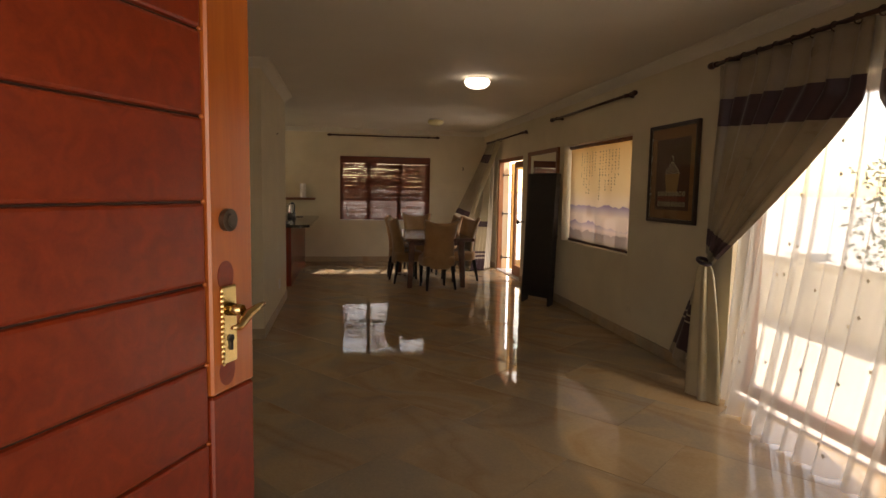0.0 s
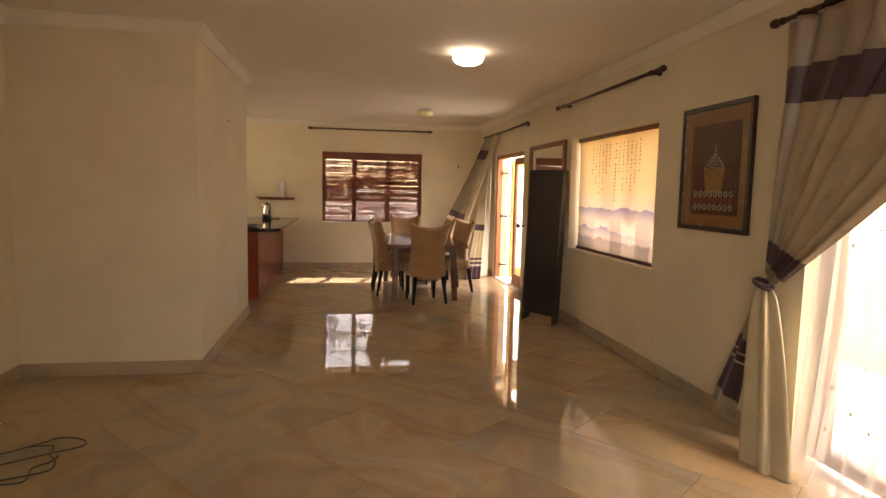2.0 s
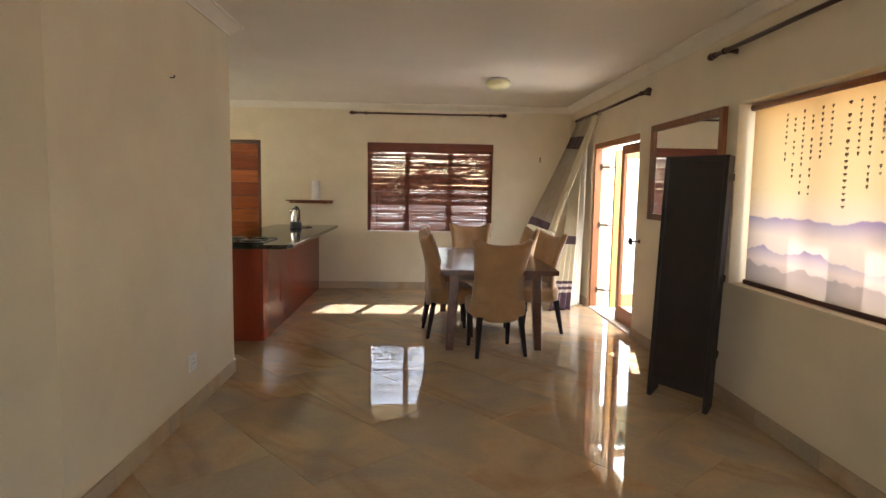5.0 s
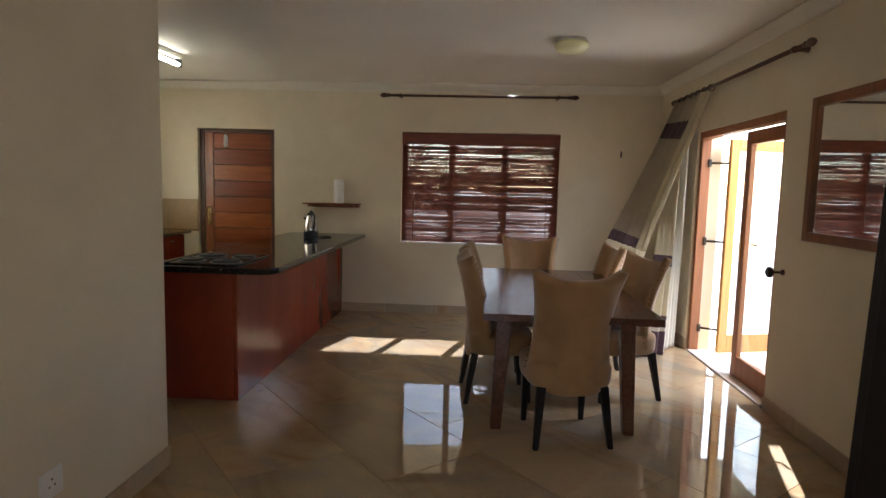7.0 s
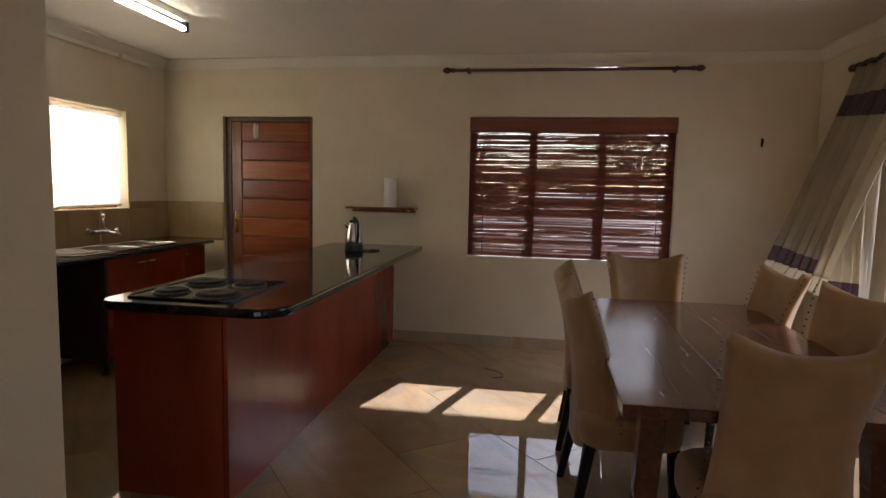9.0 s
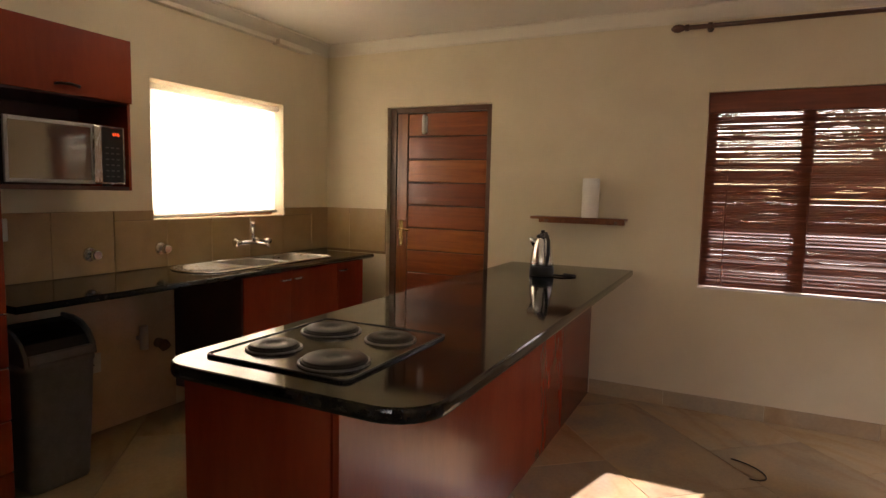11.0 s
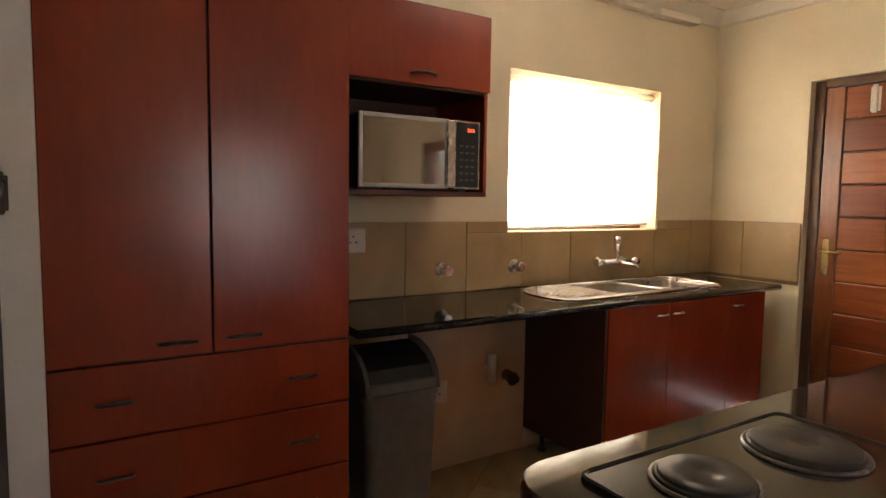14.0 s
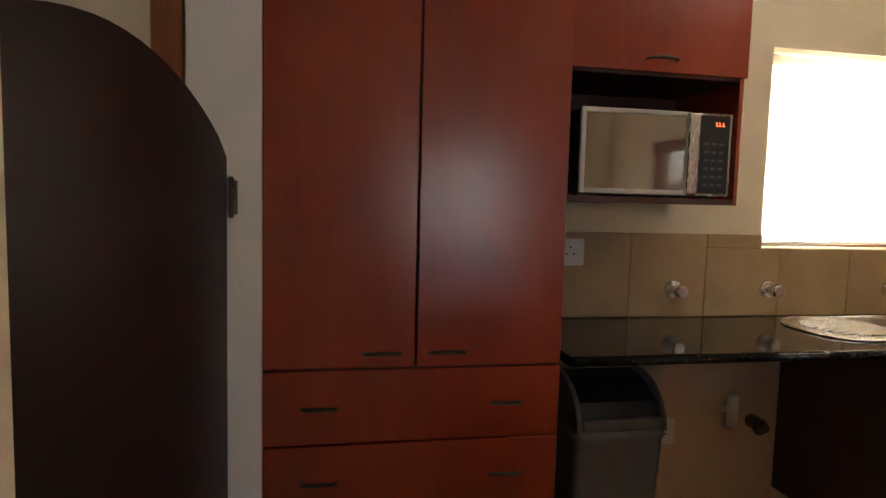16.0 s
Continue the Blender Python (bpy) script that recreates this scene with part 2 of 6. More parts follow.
def stone_floor(name, polish, lift=1.0):
    """Polished porcelain with grey clouds and rust-brown veins; every tile differs."""
    m, nt, p = nodes_of(name)
    mp = coords(nt, (1, 1, 1), True)
    info = nt.nodes.new("ShaderNodeObjectInfo")
    cloud = add(nt, "ShaderNodeTexNoise", Scale=1.4, Detail=7.0, Distortion=1.6)
    vein = add(nt, "ShaderNodeTexWave", Scale=0.3, Distortion=9.0, Detail=5.0, Detail_Scale=1.6)
    grain = add(nt, "ShaderNodeTexNoise", Scale=60.0, Detail=4.0)
    mp2 = coords(nt, (0.55, 1.6, 1), True, 0.9)
    for t in (cloud, grain):
        nt.links.new(mp.outputs[0], t.inputs["Vector"])
    nt.links.new(mp2.outputs[0], vein.inputs["Vector"])
    spin = nt.nodes.new("ShaderNodeMath")
    spin.operation = "MULTIPLY"
    spin.inputs[1].default_value = 40.0
    nt.links.new(info.outputs["Random"], spin.inputs[0])
    axis = nt.nodes.new("ShaderNodeCombineXYZ")
    nt.links.new(spin.outputs[0], axis.inputs[2])
    nt.links.new(axis.outputs[0], mp2.inputs["Rotation"])
    mixv = nt.nodes.new("ShaderNodeMath")
    mixv.operation = "MULTIPLY_ADD"
    mixv.inputs[1].default_value = 0.15
    nt.links.new(info.outputs["Random"], mixv.inputs[0])
    nt.links.new(cloud.outputs["Fac"], mixv.inputs[2])
    r = ramp(nt, [(0.36, (0.39 * lift, 0.33 * lift, 0.245 * lift)), (0.50, (0.46 * lift, 0.365 * lift, 0.24 * lift)), (0.64, (0.55 * lift, 0.405 * lift, 0.235 * lift)), (0.86, (0.45 * lift, 0.285 * lift, 0.14 * lift))])
    nt.links.new(mixv.outputs[0], r.inputs[0])
    vr = ramp(nt, [(0.0, (0, 0, 0)), (0.70, (0.03, 0.03, 0.03)), (0.93, (0.36, 0.36, 0.36)), (1.0, (0.15, 0.15, 0.15))])
    nt.links.new(vein.outputs["Fac"], vr.inputs[0])
    mx = nt.nodes.new("ShaderNodeMix")
    mx.data_type = "RGBA"
    nt.links.new(vr.outputs[0], mx.inputs["Factor"])
    nt.links.new(r.outputs[0], mx.inputs["A"])
    mx.inputs["B"].default_value = (0.33 * lift, 0.18 * lift, 0.085 * lift, 1)
    g = nt.nodes.new("ShaderNodeMix")
    g.data_type, g.blend_type = "RGBA", "MULTIPLY"
    g.inputs["Factor"].default_value = 0.25
    nt.links.new(mx.outputs["Result"], g.inputs["A"])
    nt.links.new(grain.outputs["Fac"], g.inputs["B"])
    nt.links.new(g.outputs["Result"], p.inputs["Base Color"])
    mr = nt.nodes.new("ShaderNodeMapRange")
    mr.inputs["To Min"].default_value, mr.inputs["To Max"].default_value = polish * 0.6, polish * 1.5
    nt.links.new(cloud.outputs["Fac"], mr.inputs["Value"])
    nt.links.new(mr.outputs[0], p.inputs["Roughness"])
    soft = add(nt, "ShaderNodeTexNoise", Scale=3.5, Detail=2.0)
    nt.links.new(mp.outputs[0], soft.inputs["Vector"])
    b = add(nt, "ShaderNodeBump", Strength=0.05, Distance=0.004)
    nt.links.new(soft.outputs["Fac"], b.inputs["Height"])
    nt.links.new(b.outputs[0], p.inputs["Normal"])
    return m


def blind_print(name, z0, z1):
    """Printed roller blind: peach sky above, three hazy violet ranges of hills below."""
    m, nt, p = nodes_of(name)
    tc = nt.nodes.new("ShaderNodeTexCoord")
    sep = nt.nodes.new("ShaderNodeSeparateXYZ")
    nt.links.new(tc.outputs["Object"], sep.inputs[0])
    h = nt.nodes.new("ShaderNodeMapRange")
    h.inputs["From Min"].default_value, h.inputs["From Max"].default_value = z0, z1
    nt.links.new(sep.outputs["Z"], h.inputs["Value"])
    base = ramp(nt, [(0.0, (0.42, 0.33, 0.20)), (0.06, (0.50, 0.40, 0.31)), (0.16, (0.72, 0.56, 0.46)), (0.36, (0.80, 0.63, 0.48)), (0.55, (0.82, 0.58, 0.30)), (1.0, (0.80, 0.50, 0.20))])
    nt.links.new(h.outputs[0], base.inputs[0])
    last = base.outputs[0]
    for k, (top, low, scale, col, amount) in enumerate(((0.40, 0.30, 3.2, (0.34, 0.25, 0.36), 1.0), (0.235, 0.15, 2.1, (0.32, 0.24, 0.33), 1.0), (0.11, 0.0, 5.0, (0.36, 0.28, 0.24), 0.8))):
        cb = nt.nodes.new("ShaderNodeCombineXYZ")
        nt.links.new(sep.outputs["Y"], cb.inputs[0])
        cb.inputs[1].default_value = 3.7 * k
        n = add(nt, "ShaderNodeTexNoise", Scale=scale, Detail=4.0)
        nt.links.new(cb.outputs[0], n.inputs["Vector"])
        edge = nt.nodes.new("ShaderNodeMath")
        edge.operation = "MULTIPLY_ADD"
        edge.inputs[1].default_value, edge.inputs[2].default_value = (0.14, 0.34, 0.16)[k], top - (0.07, 0.20, 0.06)[k]
        nt.links.new(n.outputs["Fac"], edge.inputs[0])
        under = nt.nodes.new("ShaderNodeMath")
        under.operation = "SUBTRACT"
        nt.links.new(edge.outputs[0], under.inputs[0])
        nt.links.new(h.outputs[0], under.inputs[1])
        cut = nt.nodes.new("ShaderNodeMapRange")
        cut.inputs["From Min"].default_value, cut.inputs["From Max"].default_value = 0.0, 0.008
        nt.links.new(under.outputs[0], cut.inputs["Value"])
        fade = nt.nodes.new("ShaderNodeMapRange")
        fade.inputs["From Min"].default_value, fade.inputs["From Max"].default_value = low, top
        fade.inputs["To Max"].default_value = amount
        nt.links.new(h.outputs[0], fade.inputs["Value"])
        mul = nt.nodes.new("ShaderNodeMath")
        mul.operation = "MULTIPLY"
        nt.links.new(cut.outputs[0], mul.inputs[0])
        nt.links.new(fade.outputs[0], mul.inputs[1])
        mx = nt.nodes.new("ShaderNodeMix")
        mx.data_type = "RGBA"
        nt.links.new(mul.outputs[0], mx.inputs["Factor"])
        nt.links.new(last, mx.inputs["A"])
        mx.inputs["B"].default_value = (*col, 1)
        last = mx.outputs["Result"]
    nt.links.new(last, p.inputs["Base Color"])
    p.inputs["Roughness"].default_value = 0.8
    tr = nt.nodes.new("ShaderNodeBsdfTranslucent")
    nt.links.new(last, tr.inputs["Color"])
    sh = add(nt, "ShaderNodeMixShader", Fac=0.25)
    nt.links.new(p.outputs[0], sh.inputs[1])
    nt.links.new(tr.outputs[0], sh.inputs[2])
    nt.links.new(sh.outputs[0], nt.nodes["Material Output"].inputs["Surface"])
    return m


M_WALL = surf("cream_wall_paint", (0.66, 0.575, 0.40), (0.74, 0.65, 0.465), 2.2, 0.62, 0.10, fine=160.0)
M_CEIL = surf("ceiling_paint", (0.70, 0.65, 0.55), (0.76, 0.71, 0.61), 1.4, 0.75, 0.12, fine=120.0)
M_CORNICE = surf("cornice_paint", (0.70, 0.65, 0.54), (0.77, 0.72, 0.60), 3.0, 0.6, 0.08)
M_WHITE = surf("white_gloss_paint", (0.72, 0.70, 0.66), (0.80, 0.78, 0.74), 4.0, 0.35, 0.06)
M_STONE = stone_floor("polished_stone_tile", 0.02)
M_SKIRT = stone_floor("stone_skirting_tile", 0.5, 1.0)
M_GROUT = surf("brown_grout", (0.16, 0.115, 0.075), (0.22, 0.165, 0.11), 12, 0.9, 0.3)
M_DOORRED = wood("red_stained_plank", (0.13, 0.014, 0.003), (0.21, 0.027, 0.005), 0.40, "x", 0.1)
M_DOORORANGE = wood("orange_varnished_stile", (0.30, 0.070, 0.012), (0.42, 0.115, 0.020), 0.32, "z", 0.2)
M_TEAK = wood("brown_varnished_frame", (0.16, 0.05, 0.018), (0.30, 0.11, 0.035), 0.35, "z", 0.15)
M_JAMB = wood("orange_brown_frame", (0.24, 0.085, 0.027), (0.38, 0.15, 0.05), 0.5, "z")
M_PINE = wood("golden_varnished_leaf", (0.42, 0.20, 0.04), (0.58, 0.32, 0.08), 0.35, "z", 0.15)
M_CHERRY = surf("cherry_laminate", (0.22, 0.032, 0.013), (0.305, 0.053, 0.019), 1.6, 0.24, 0.04, (2.2, 2.2, 0.5), fine=22.0, shift=True, distort=0.1, rough_var=0.03)
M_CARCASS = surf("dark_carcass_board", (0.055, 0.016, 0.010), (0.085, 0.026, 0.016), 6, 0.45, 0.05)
M_GRANITE = surf("black_granite", (0.008, 0.008, 0.008), (0.019, 0.018, 0.017), 60, 0.07, 0.02, fine=300.0, rough_var=0.02, spec=0.4)
M_EBONY = wood("dark_brown_wood", (0.018, 0.008, 0.005), (0.040, 0.017, 0.010), 0.38, "z")
M_ROD = wood("rod_wood", (0.045, 0.015, 0.008), (0.085, 0.028, 0.014), 0.35, "y", 0.1)
M_SCREEN = surf("black_screen_board", (0.012, 0.008, 0.008), (0.022, 0.015, 0.014), 9, 0.5, 0.08)
M_TABLE = wood("walnut_tabletop", (0.075, 0.026, 0.014), (0.14, 0.052, 0.028), 0.24, "y", 0.3)
M_CHAIR = cloth("tan_upholstery", (0.36, 0.20, 0.085), (0.46, 0.28, 0.13), 0.85, 0.35)
M_LEG = surf("black_lacquered_leg", (0.010, 0.008, 0.007), (0.018, 0.014, 0.012), 14, 0.5, 0.04, spec=0.2)
M_SATIN = cloth("gold_beige_satin", (0.34, 0.28, 0.19), (0.46, 0.385, 0.27), 0.30, 0.2, 5.0, 0.25)
# Brighter copy of the satin: light falling on the cloth put into colour.
M_BRIGHTSATIN = cloth("bright_gold_satin", (0.50, 0.43, 0.27), (0.62, 0.54, 0.36), 0.24, 0.2, 5.0, 0.15)
M_BAND = cloth("plum_brown_band", (0.050, 0.024, 0.030), (0.085, 0.042, 0.050), 0.45, 0.2, 9.0, 0.08)
M_STRIPE = cloth("pale_stripe", (0.45, 0.38, 0.28), (0.55, 0.47, 0.36), 0.5)
M_SHEER = cloth("white_sheer_voile", (0.72, 0.69, 0.62), (0.82, 0.79, 0.72), 0.8, 0.1, 5.0, 0.38, 0.5)
M_VOILE = cloth("bunched_cream_voile", (0.78, 0.73, 0.62), (0.86, 0.81, 0.70), 0.7, 0.1, 5.0, 0.25, 0.04)
M_DOT = cloth("embroidered_dot", (0.30, 0.26, 0.20), (0.45, 0.40, 0.32), 0.8, 0.1, 30.0, 0.35)
M_PRINT = blind_print("printed_roller_blind", 0.83, 1.96)
M_INK = surf("faded_ink", (0.17, 0.10, 0.05), (0.24, 0.14, 0.07), 20, 0.8, 0.0)
M_WHITEBLIND = cloth("white_roller_blind", (0.80, 0.76, 0.66), (0.88, 0.84, 0.74), 0.8, 0.0, 3.0, 0.65)
M_REED = wood("red_brown_reed", (0.13, 0.032, 0.014), (0.24, 0.066, 0.028), 0.45, "x")
M_GLASS = pane_glass("window_glass")
M_STEEL = surf("brushed_steel", (0.52, 0.50, 0.46), (0.66, 0.64, 0.60), 30, 0.26, 0.03, (1, 12, 1), metallic=1.0)
M_DARKSTEEL = surf("dark_polished_steel", (0.13, 0.125, 0.12), (0.20, 0.19, 0.18), 20, 0.3, 0.02, metallic=1.0)
M_SILVER = surf("silver_trim", (0.42, 0.42, 0.41), (0.50, 0.50, 0.49), 12, 0.35, 0.02)
M_CHROME = surf("chrome", (0.74, 0.73, 0.71), (0.84, 0.83, 0.81), 8, 0.22, 0.0, metallic=1.0, rough_var=0.03)
M_BRASS = surf("polished_brass", (0.62, 0.46, 0.20), (0.74, 0.58, 0.29), 16, 0.22, 0.03, metallic=1.0)
M_RUST = surf("rusty_brown_fitting", (0.10, 0.05, 0.025), (0.17, 0.09, 0.045), 30, 0.6, 0.2, metallic=0.3)
M_BRONZE = surf("dark_bronze", (0.045, 0.030, 0.020), (0.085, 0.058, 0.038), 20, 0.32, 0.05, metallic=0.5)
M_IRON = surf("cast_iron_plate", (0.014, 0.012, 0.011), (0.028, 0.025, 0.022), 40, 0.42, 0.1, spec=0.25)
M_HOB = surf("black_enamel_hob", (0.010, 0.010, 0.010), (0.020, 0.019, 0.018), 30, 0.16, 0.02)
M_BLACK = surf("black_plastic", (0.010, 0.010, 0.010), (0.020, 0.020, 0.020), 20, 0.4, 0.05)
M_BIN = surf("grey_bin_plastic", (0.12, 0.12, 0.125), (0.16, 0.16, 0.165), 20, 0.45, 0.15)
M_SPLASH = surf("tan_wall_tile", (0.34, 0.23, 0.11), (0.43, 0.30, 0.155), 5, 0.32, 0.06, shift=True)
M_SPLASHGROUT = surf("tile_grout", (0.16, 0.10, 0.05), (0.22, 0.14, 0.07), 20, 0.9, 0.2)
M_BAREWALL = surf("bare_plaster", (0.56, 0.41, 0.25), (0.72, 0.55, 0.36), 4.0, 0.8, 0.35, fine=70.0)
M_MIRROR = surf("mirror_silver", (0.86, 0.86, 0.85), (0.90, 0.90, 0.89), 3, 0.02, 0.0, metallic=1.0, rough_var=0.005)
M_TINT = surf("dark_oven_glass", (0.34, 0.33, 0.30), (0.40, 0.39, 0.36), 4, 0.05, 0.0, metallic=0.85, rough_var=0.01)
M_PAPER = surf("white_paper", (0.78, 0.75, 0.70), (0.84, 0.81, 0.76), 30, 0.85, 0.1)
M_PLASTICWHITE = surf("white_plastic", (0.72, 0.70, 0.64), (0.80, 0.78, 0.72), 10, 0.4, 0.02)
M_DOME = glow("lit_opal_dome", (1.0, 0.93, 0.80), 1.6)
M_OPAL = surf("unlit_opal_dome", (0.84, 0.80, 0.46), (0.90, 0.86, 0.54), 6, 0.25, 0.02)
M_TUBE = glow("lit_fluorescent_tube", (1.0, 0.93, 0.70), 4.5)
M_LED = glow("red_display_digit", (1.0, 0.10, 0.02), 0.8)
M_KDOOR = wood("orange_brown_plank", (0.24, 0.066, 0.016), (0.42, 0.135, 0.032), 0.32, "x", 0.15)
M_KDOORDARK = wood("red_brown_plank", (0.15, 0.032, 0.009), (0.25, 0.060, 0.016), 0.32, "x", 0.15)
M_KDOORMID = wood("brown_plank", (0.20, 0.050, 0.013), (0.34, 0.095, 0.024), 0.32, "x", 0.15)
M_KFRAME = surf("brown_steel_frame", (0.10, 0.050, 0.030), (0.14, 0.072, 0.044), 10, 0.4, 0.05)
M_SWING = wood("very_dark_brown_board", (0.011, 0.004, 0.003), (0.022, 0.008, 0.005), 0.4, "z")
M_PATIO = surf("pale_patio_paving", (0.56, 0.51, 0.44), (0.68, 0.62, 0.54), 2.5, 0.8, 0.3)
M_GARDENWALL = surf("white_garden_wall", (0.66, 0.63, 0.57), (0.76, 0.73, 0.67), 1.5, 0.85, 0.3)
M_ROOF = surf("roof_boards", (0.45, 0.36, 0.22), (0.55, 0.45, 0.29), 3, 0.8, 0.2)
M_LEAF = surf("hedge_leaf", (0.035, 0.075, 0.020), (0.09, 0.15, 0.04), 3, 0.55, 0.1)
M_TWIG = surf("hedge_twig", (0.07, 0.05, 0.03), (0.12, 0.09, 0.06), 9, 0.8, 0.3)
# Darker copy of the steel: the shade inside the bowls put into colour.
M_STEELSHADE = surf("steel_with_painted_shade", (0.30, 0.28, 0.25), (0.42, 0.40, 0.36), 20, 0.3, 0.02, metallic=1.0)
M_KEYMARK = surf("grey_key_marks", (0.09, 0.09, 0.085), (0.14, 0.14, 0.13), 20, 0.6, 0.0)

# ---- plan ----
XE, YN, XK, XL = 2.61, 11.40, -3.20, -2.14
BX, BY0, BY1, PX = -0.885, 5.35, 7.51, -1.735
TOP = 2.58


def wall(name, axis, a, b, lo, hi, openings, mat, label):
    """A wall with thickness from a to b across its axis, from lo to hi along it, with holes (lo, hi, z0, z1)."""
    bm = bmesh.new()

    def piece(s0, s1, z0, z1):
        if s1 - s0 > 1e-4 and z1 - z0 > 1e-4:
            box(bm, (a, s0, z0) if axis == "y" else (s0, a, z0), (b, s1, z1) if axis == "y" else (s1, b, z1))
    s = lo
    for o0, o1, z0, z1 in sorted(openings):
        piece(s, o0, 0, TOP + 0.1)
        piece(o0, o1, 0, z0)
        piece(o0, o1, z1, TOP + 0.1)
        s = o1
    piece(s, hi, 0, TOP + 0.1)
    return solo(name, bm, mat, label, "wall", "structure")


wall_e = wall("wall_east", "y", XE, XE + 0.22, -0.22, YN + 0.22, [(1.0, 3.5, 0, 2.1), (5.10, 6.93, 0.82, 2.01), (8.70, 10.26, 0, 1.995)], M_WALL, "cream painted plaster wall with three openings")
wall_n = wall("wall_north", "x", YN, YN + 0.22, XK - 0.22, XE, [(-2.6, -1.7, 0, 2.06), (-0.235, 1.53, 0.81, 2.06)], M_WALL, "cream painted plaster wall with door and window")
wall_k = wall("wall_kitchen", "y", XK - 0.22, XK, BY1, YN, [(9.69, 10.85, 1.19, 2.03)], M_WALL, "cream painted kitchen wall behind the sink")
wall_l = wall("wall_living", "y", XL - 0.22, XL, -0.22, BY0, [], M_WALL, "plain cream painted living room wall")
wall_s = wall("wall_south", "x", -0.22, 0.0, XL, XE, [(-0.72, 0.66, 0, 2.1)], M_WALL, "cream painted wall with the entrance")
bm = bmesh.new()
box(bm, (PX, BY0, 0), (BX, BY1, TOP + 0.1))
box(bm, (XL - 0.22, BY0, 0), (PX, BY0 + 0.15, TOP + 0.1))
wall_b = solo("wall_block", bm, M_WALL, "cream painted projecting wall block with square corner", "wall", "structure")
bm = bmesh.new()
box(bm, (-2.86, BY0 + 0.15, 0), (-2.66, 7.50, TOP + 0.1))
wall_p = solo("wall_passage", bm, M_WALL, "plain painted wall of the dim passage", "wall", "structure")
bm = bmesh.new()
box(bm, (XK - 0.22, 7.50, 0), (-2.665, 7.51, TOP + 0.1))
box(bm, (XK, 7.51, 0), (-2.617, 7.699, TOP + 0.1))
box(bm, (-2.625, 7.51, 2.12), (PX, 7.66, TOP + 0.1))
solo("wall_kitchen_nib", bm, M_WHITE, "white painted wall nib beside the swing door", "wall", "structure")
solo("ceiling", boxed((XK - 0.22, -0.22, TOP), (XE + 0.22, YN + 0.22, TOP + 0.12)), M_CEIL, "off-white painted plaster ceiling", "ceiling", "structure")


def cornice(name, pts):
    """Coved moulding along a run of inner wall corners; the room lies to the left of the run."""
    prof = [(0.0, -0.085), (0.010, -0.085), (0.012, -0.072), (0.030, -0.052), (0.052, -0.030), (0.072, -0.014), (0.085, -0.012), (0.085, 0.0)]
    bm = bmesh.new()
    p = [Vector((x, y, TOP)) for x, y in pts]
    rows = []
    for i, c in enumerate(p):
        d0 = (c - p[i - 1]).normalized() if i else (p[1] - c).normalized()
        d1 = (p[i + 1] - c).normalized() if i + 1 < len(p) else d0
        n0, n1 = Vector((-d0.y, d0.x, 0)), Vector((-d1.y, d1.x, 0))
        m = (n0 + n1).normalized()
        m = m / max(0.3, m.dot(n0))
        rows.append([bm.verts.new(c + m * a + Vector((0, 0, b))) for a, b in prof])
    for a, b in zip(rows, rows[1:]):
        for k in range(len(prof) - 1):
            bm.faces.new((a[k], a[k + 1], b[k + 1], b[k]))
    return solo(name, bm, M_CORNICE, "white moulded plaster cornice", "cornice", "structure")


cornice("trim_cornice_main", [(XE, 0.0), (XE, YN), (XK, YN), (XK, 7.685)])
cornice("trim_cornice_block", [(PX, BY1), (BX, BY1), (BX, BY0), (XL, BY0), (XL, 0.0), (XE, 0.0)])
solo("trim_service_pipe", box(boxed((XK + 0.002, 8.6, TOP - 0.115), (XK + 0.05, 10.72, TOP - 0.087), 0.004), (XK + 0.002, 10.73, TOP - 0.125), (XK + 0.075, 11.1, TOP - 0.087), 0.004), M_CORNICE, "painted boxed service pipe under the cornice", "trim", "structure")

# ---- outside ----
solo("ground", boxed((-1500, -1500, -0.5), (1500, 1500, -0.06)), M_PATIO, "pale paving and dry ground round the house", "ground", "structure")
solo("roof_overhang_north", boxed((-3.6, YN + 0.22, 2.30), (4.2, 13.02, 2.42)), M_ROOF, "deep boarded roof overhang", "roof", "structure")
solo("roof_overhang_east", boxed((XE + 0.22, -0.4, 2.34), (3.2, YN + 0.22, 2.46)), M_ROOF, "narrow boarded roof overhang", "roof", "structure")
solo("roof_porch", boxed((-2.5, -2.6, 2.40), (3.2, -0.22, 2.52)), M_ROOF, "boarded roof over the entrance porch", "roof", "structure")
gw = thing("garden_wall", (5.0, 3.0, -0.06), "low white plastered patio wall outside the sliding door", "wall")
part("wall_run", boxed((5.0, -6, -0.06), (5.18, 8.2, 0.66), 0.01), M_GARDENWALL, gw)
part("coping", boxed((4.96, -6, 0.66), (5.22, 8.24, 0.72), 0.01), M_PATIO, gw)
for y in (-4.0, -1.6, 0.8, 3.2, 5.6, 8.0):
    part("pier", boxed((4.94, y - 0.14, -0.06), (5.24, y + 0.14, 0.80), 0.01), M_GARDENWALL, gw)

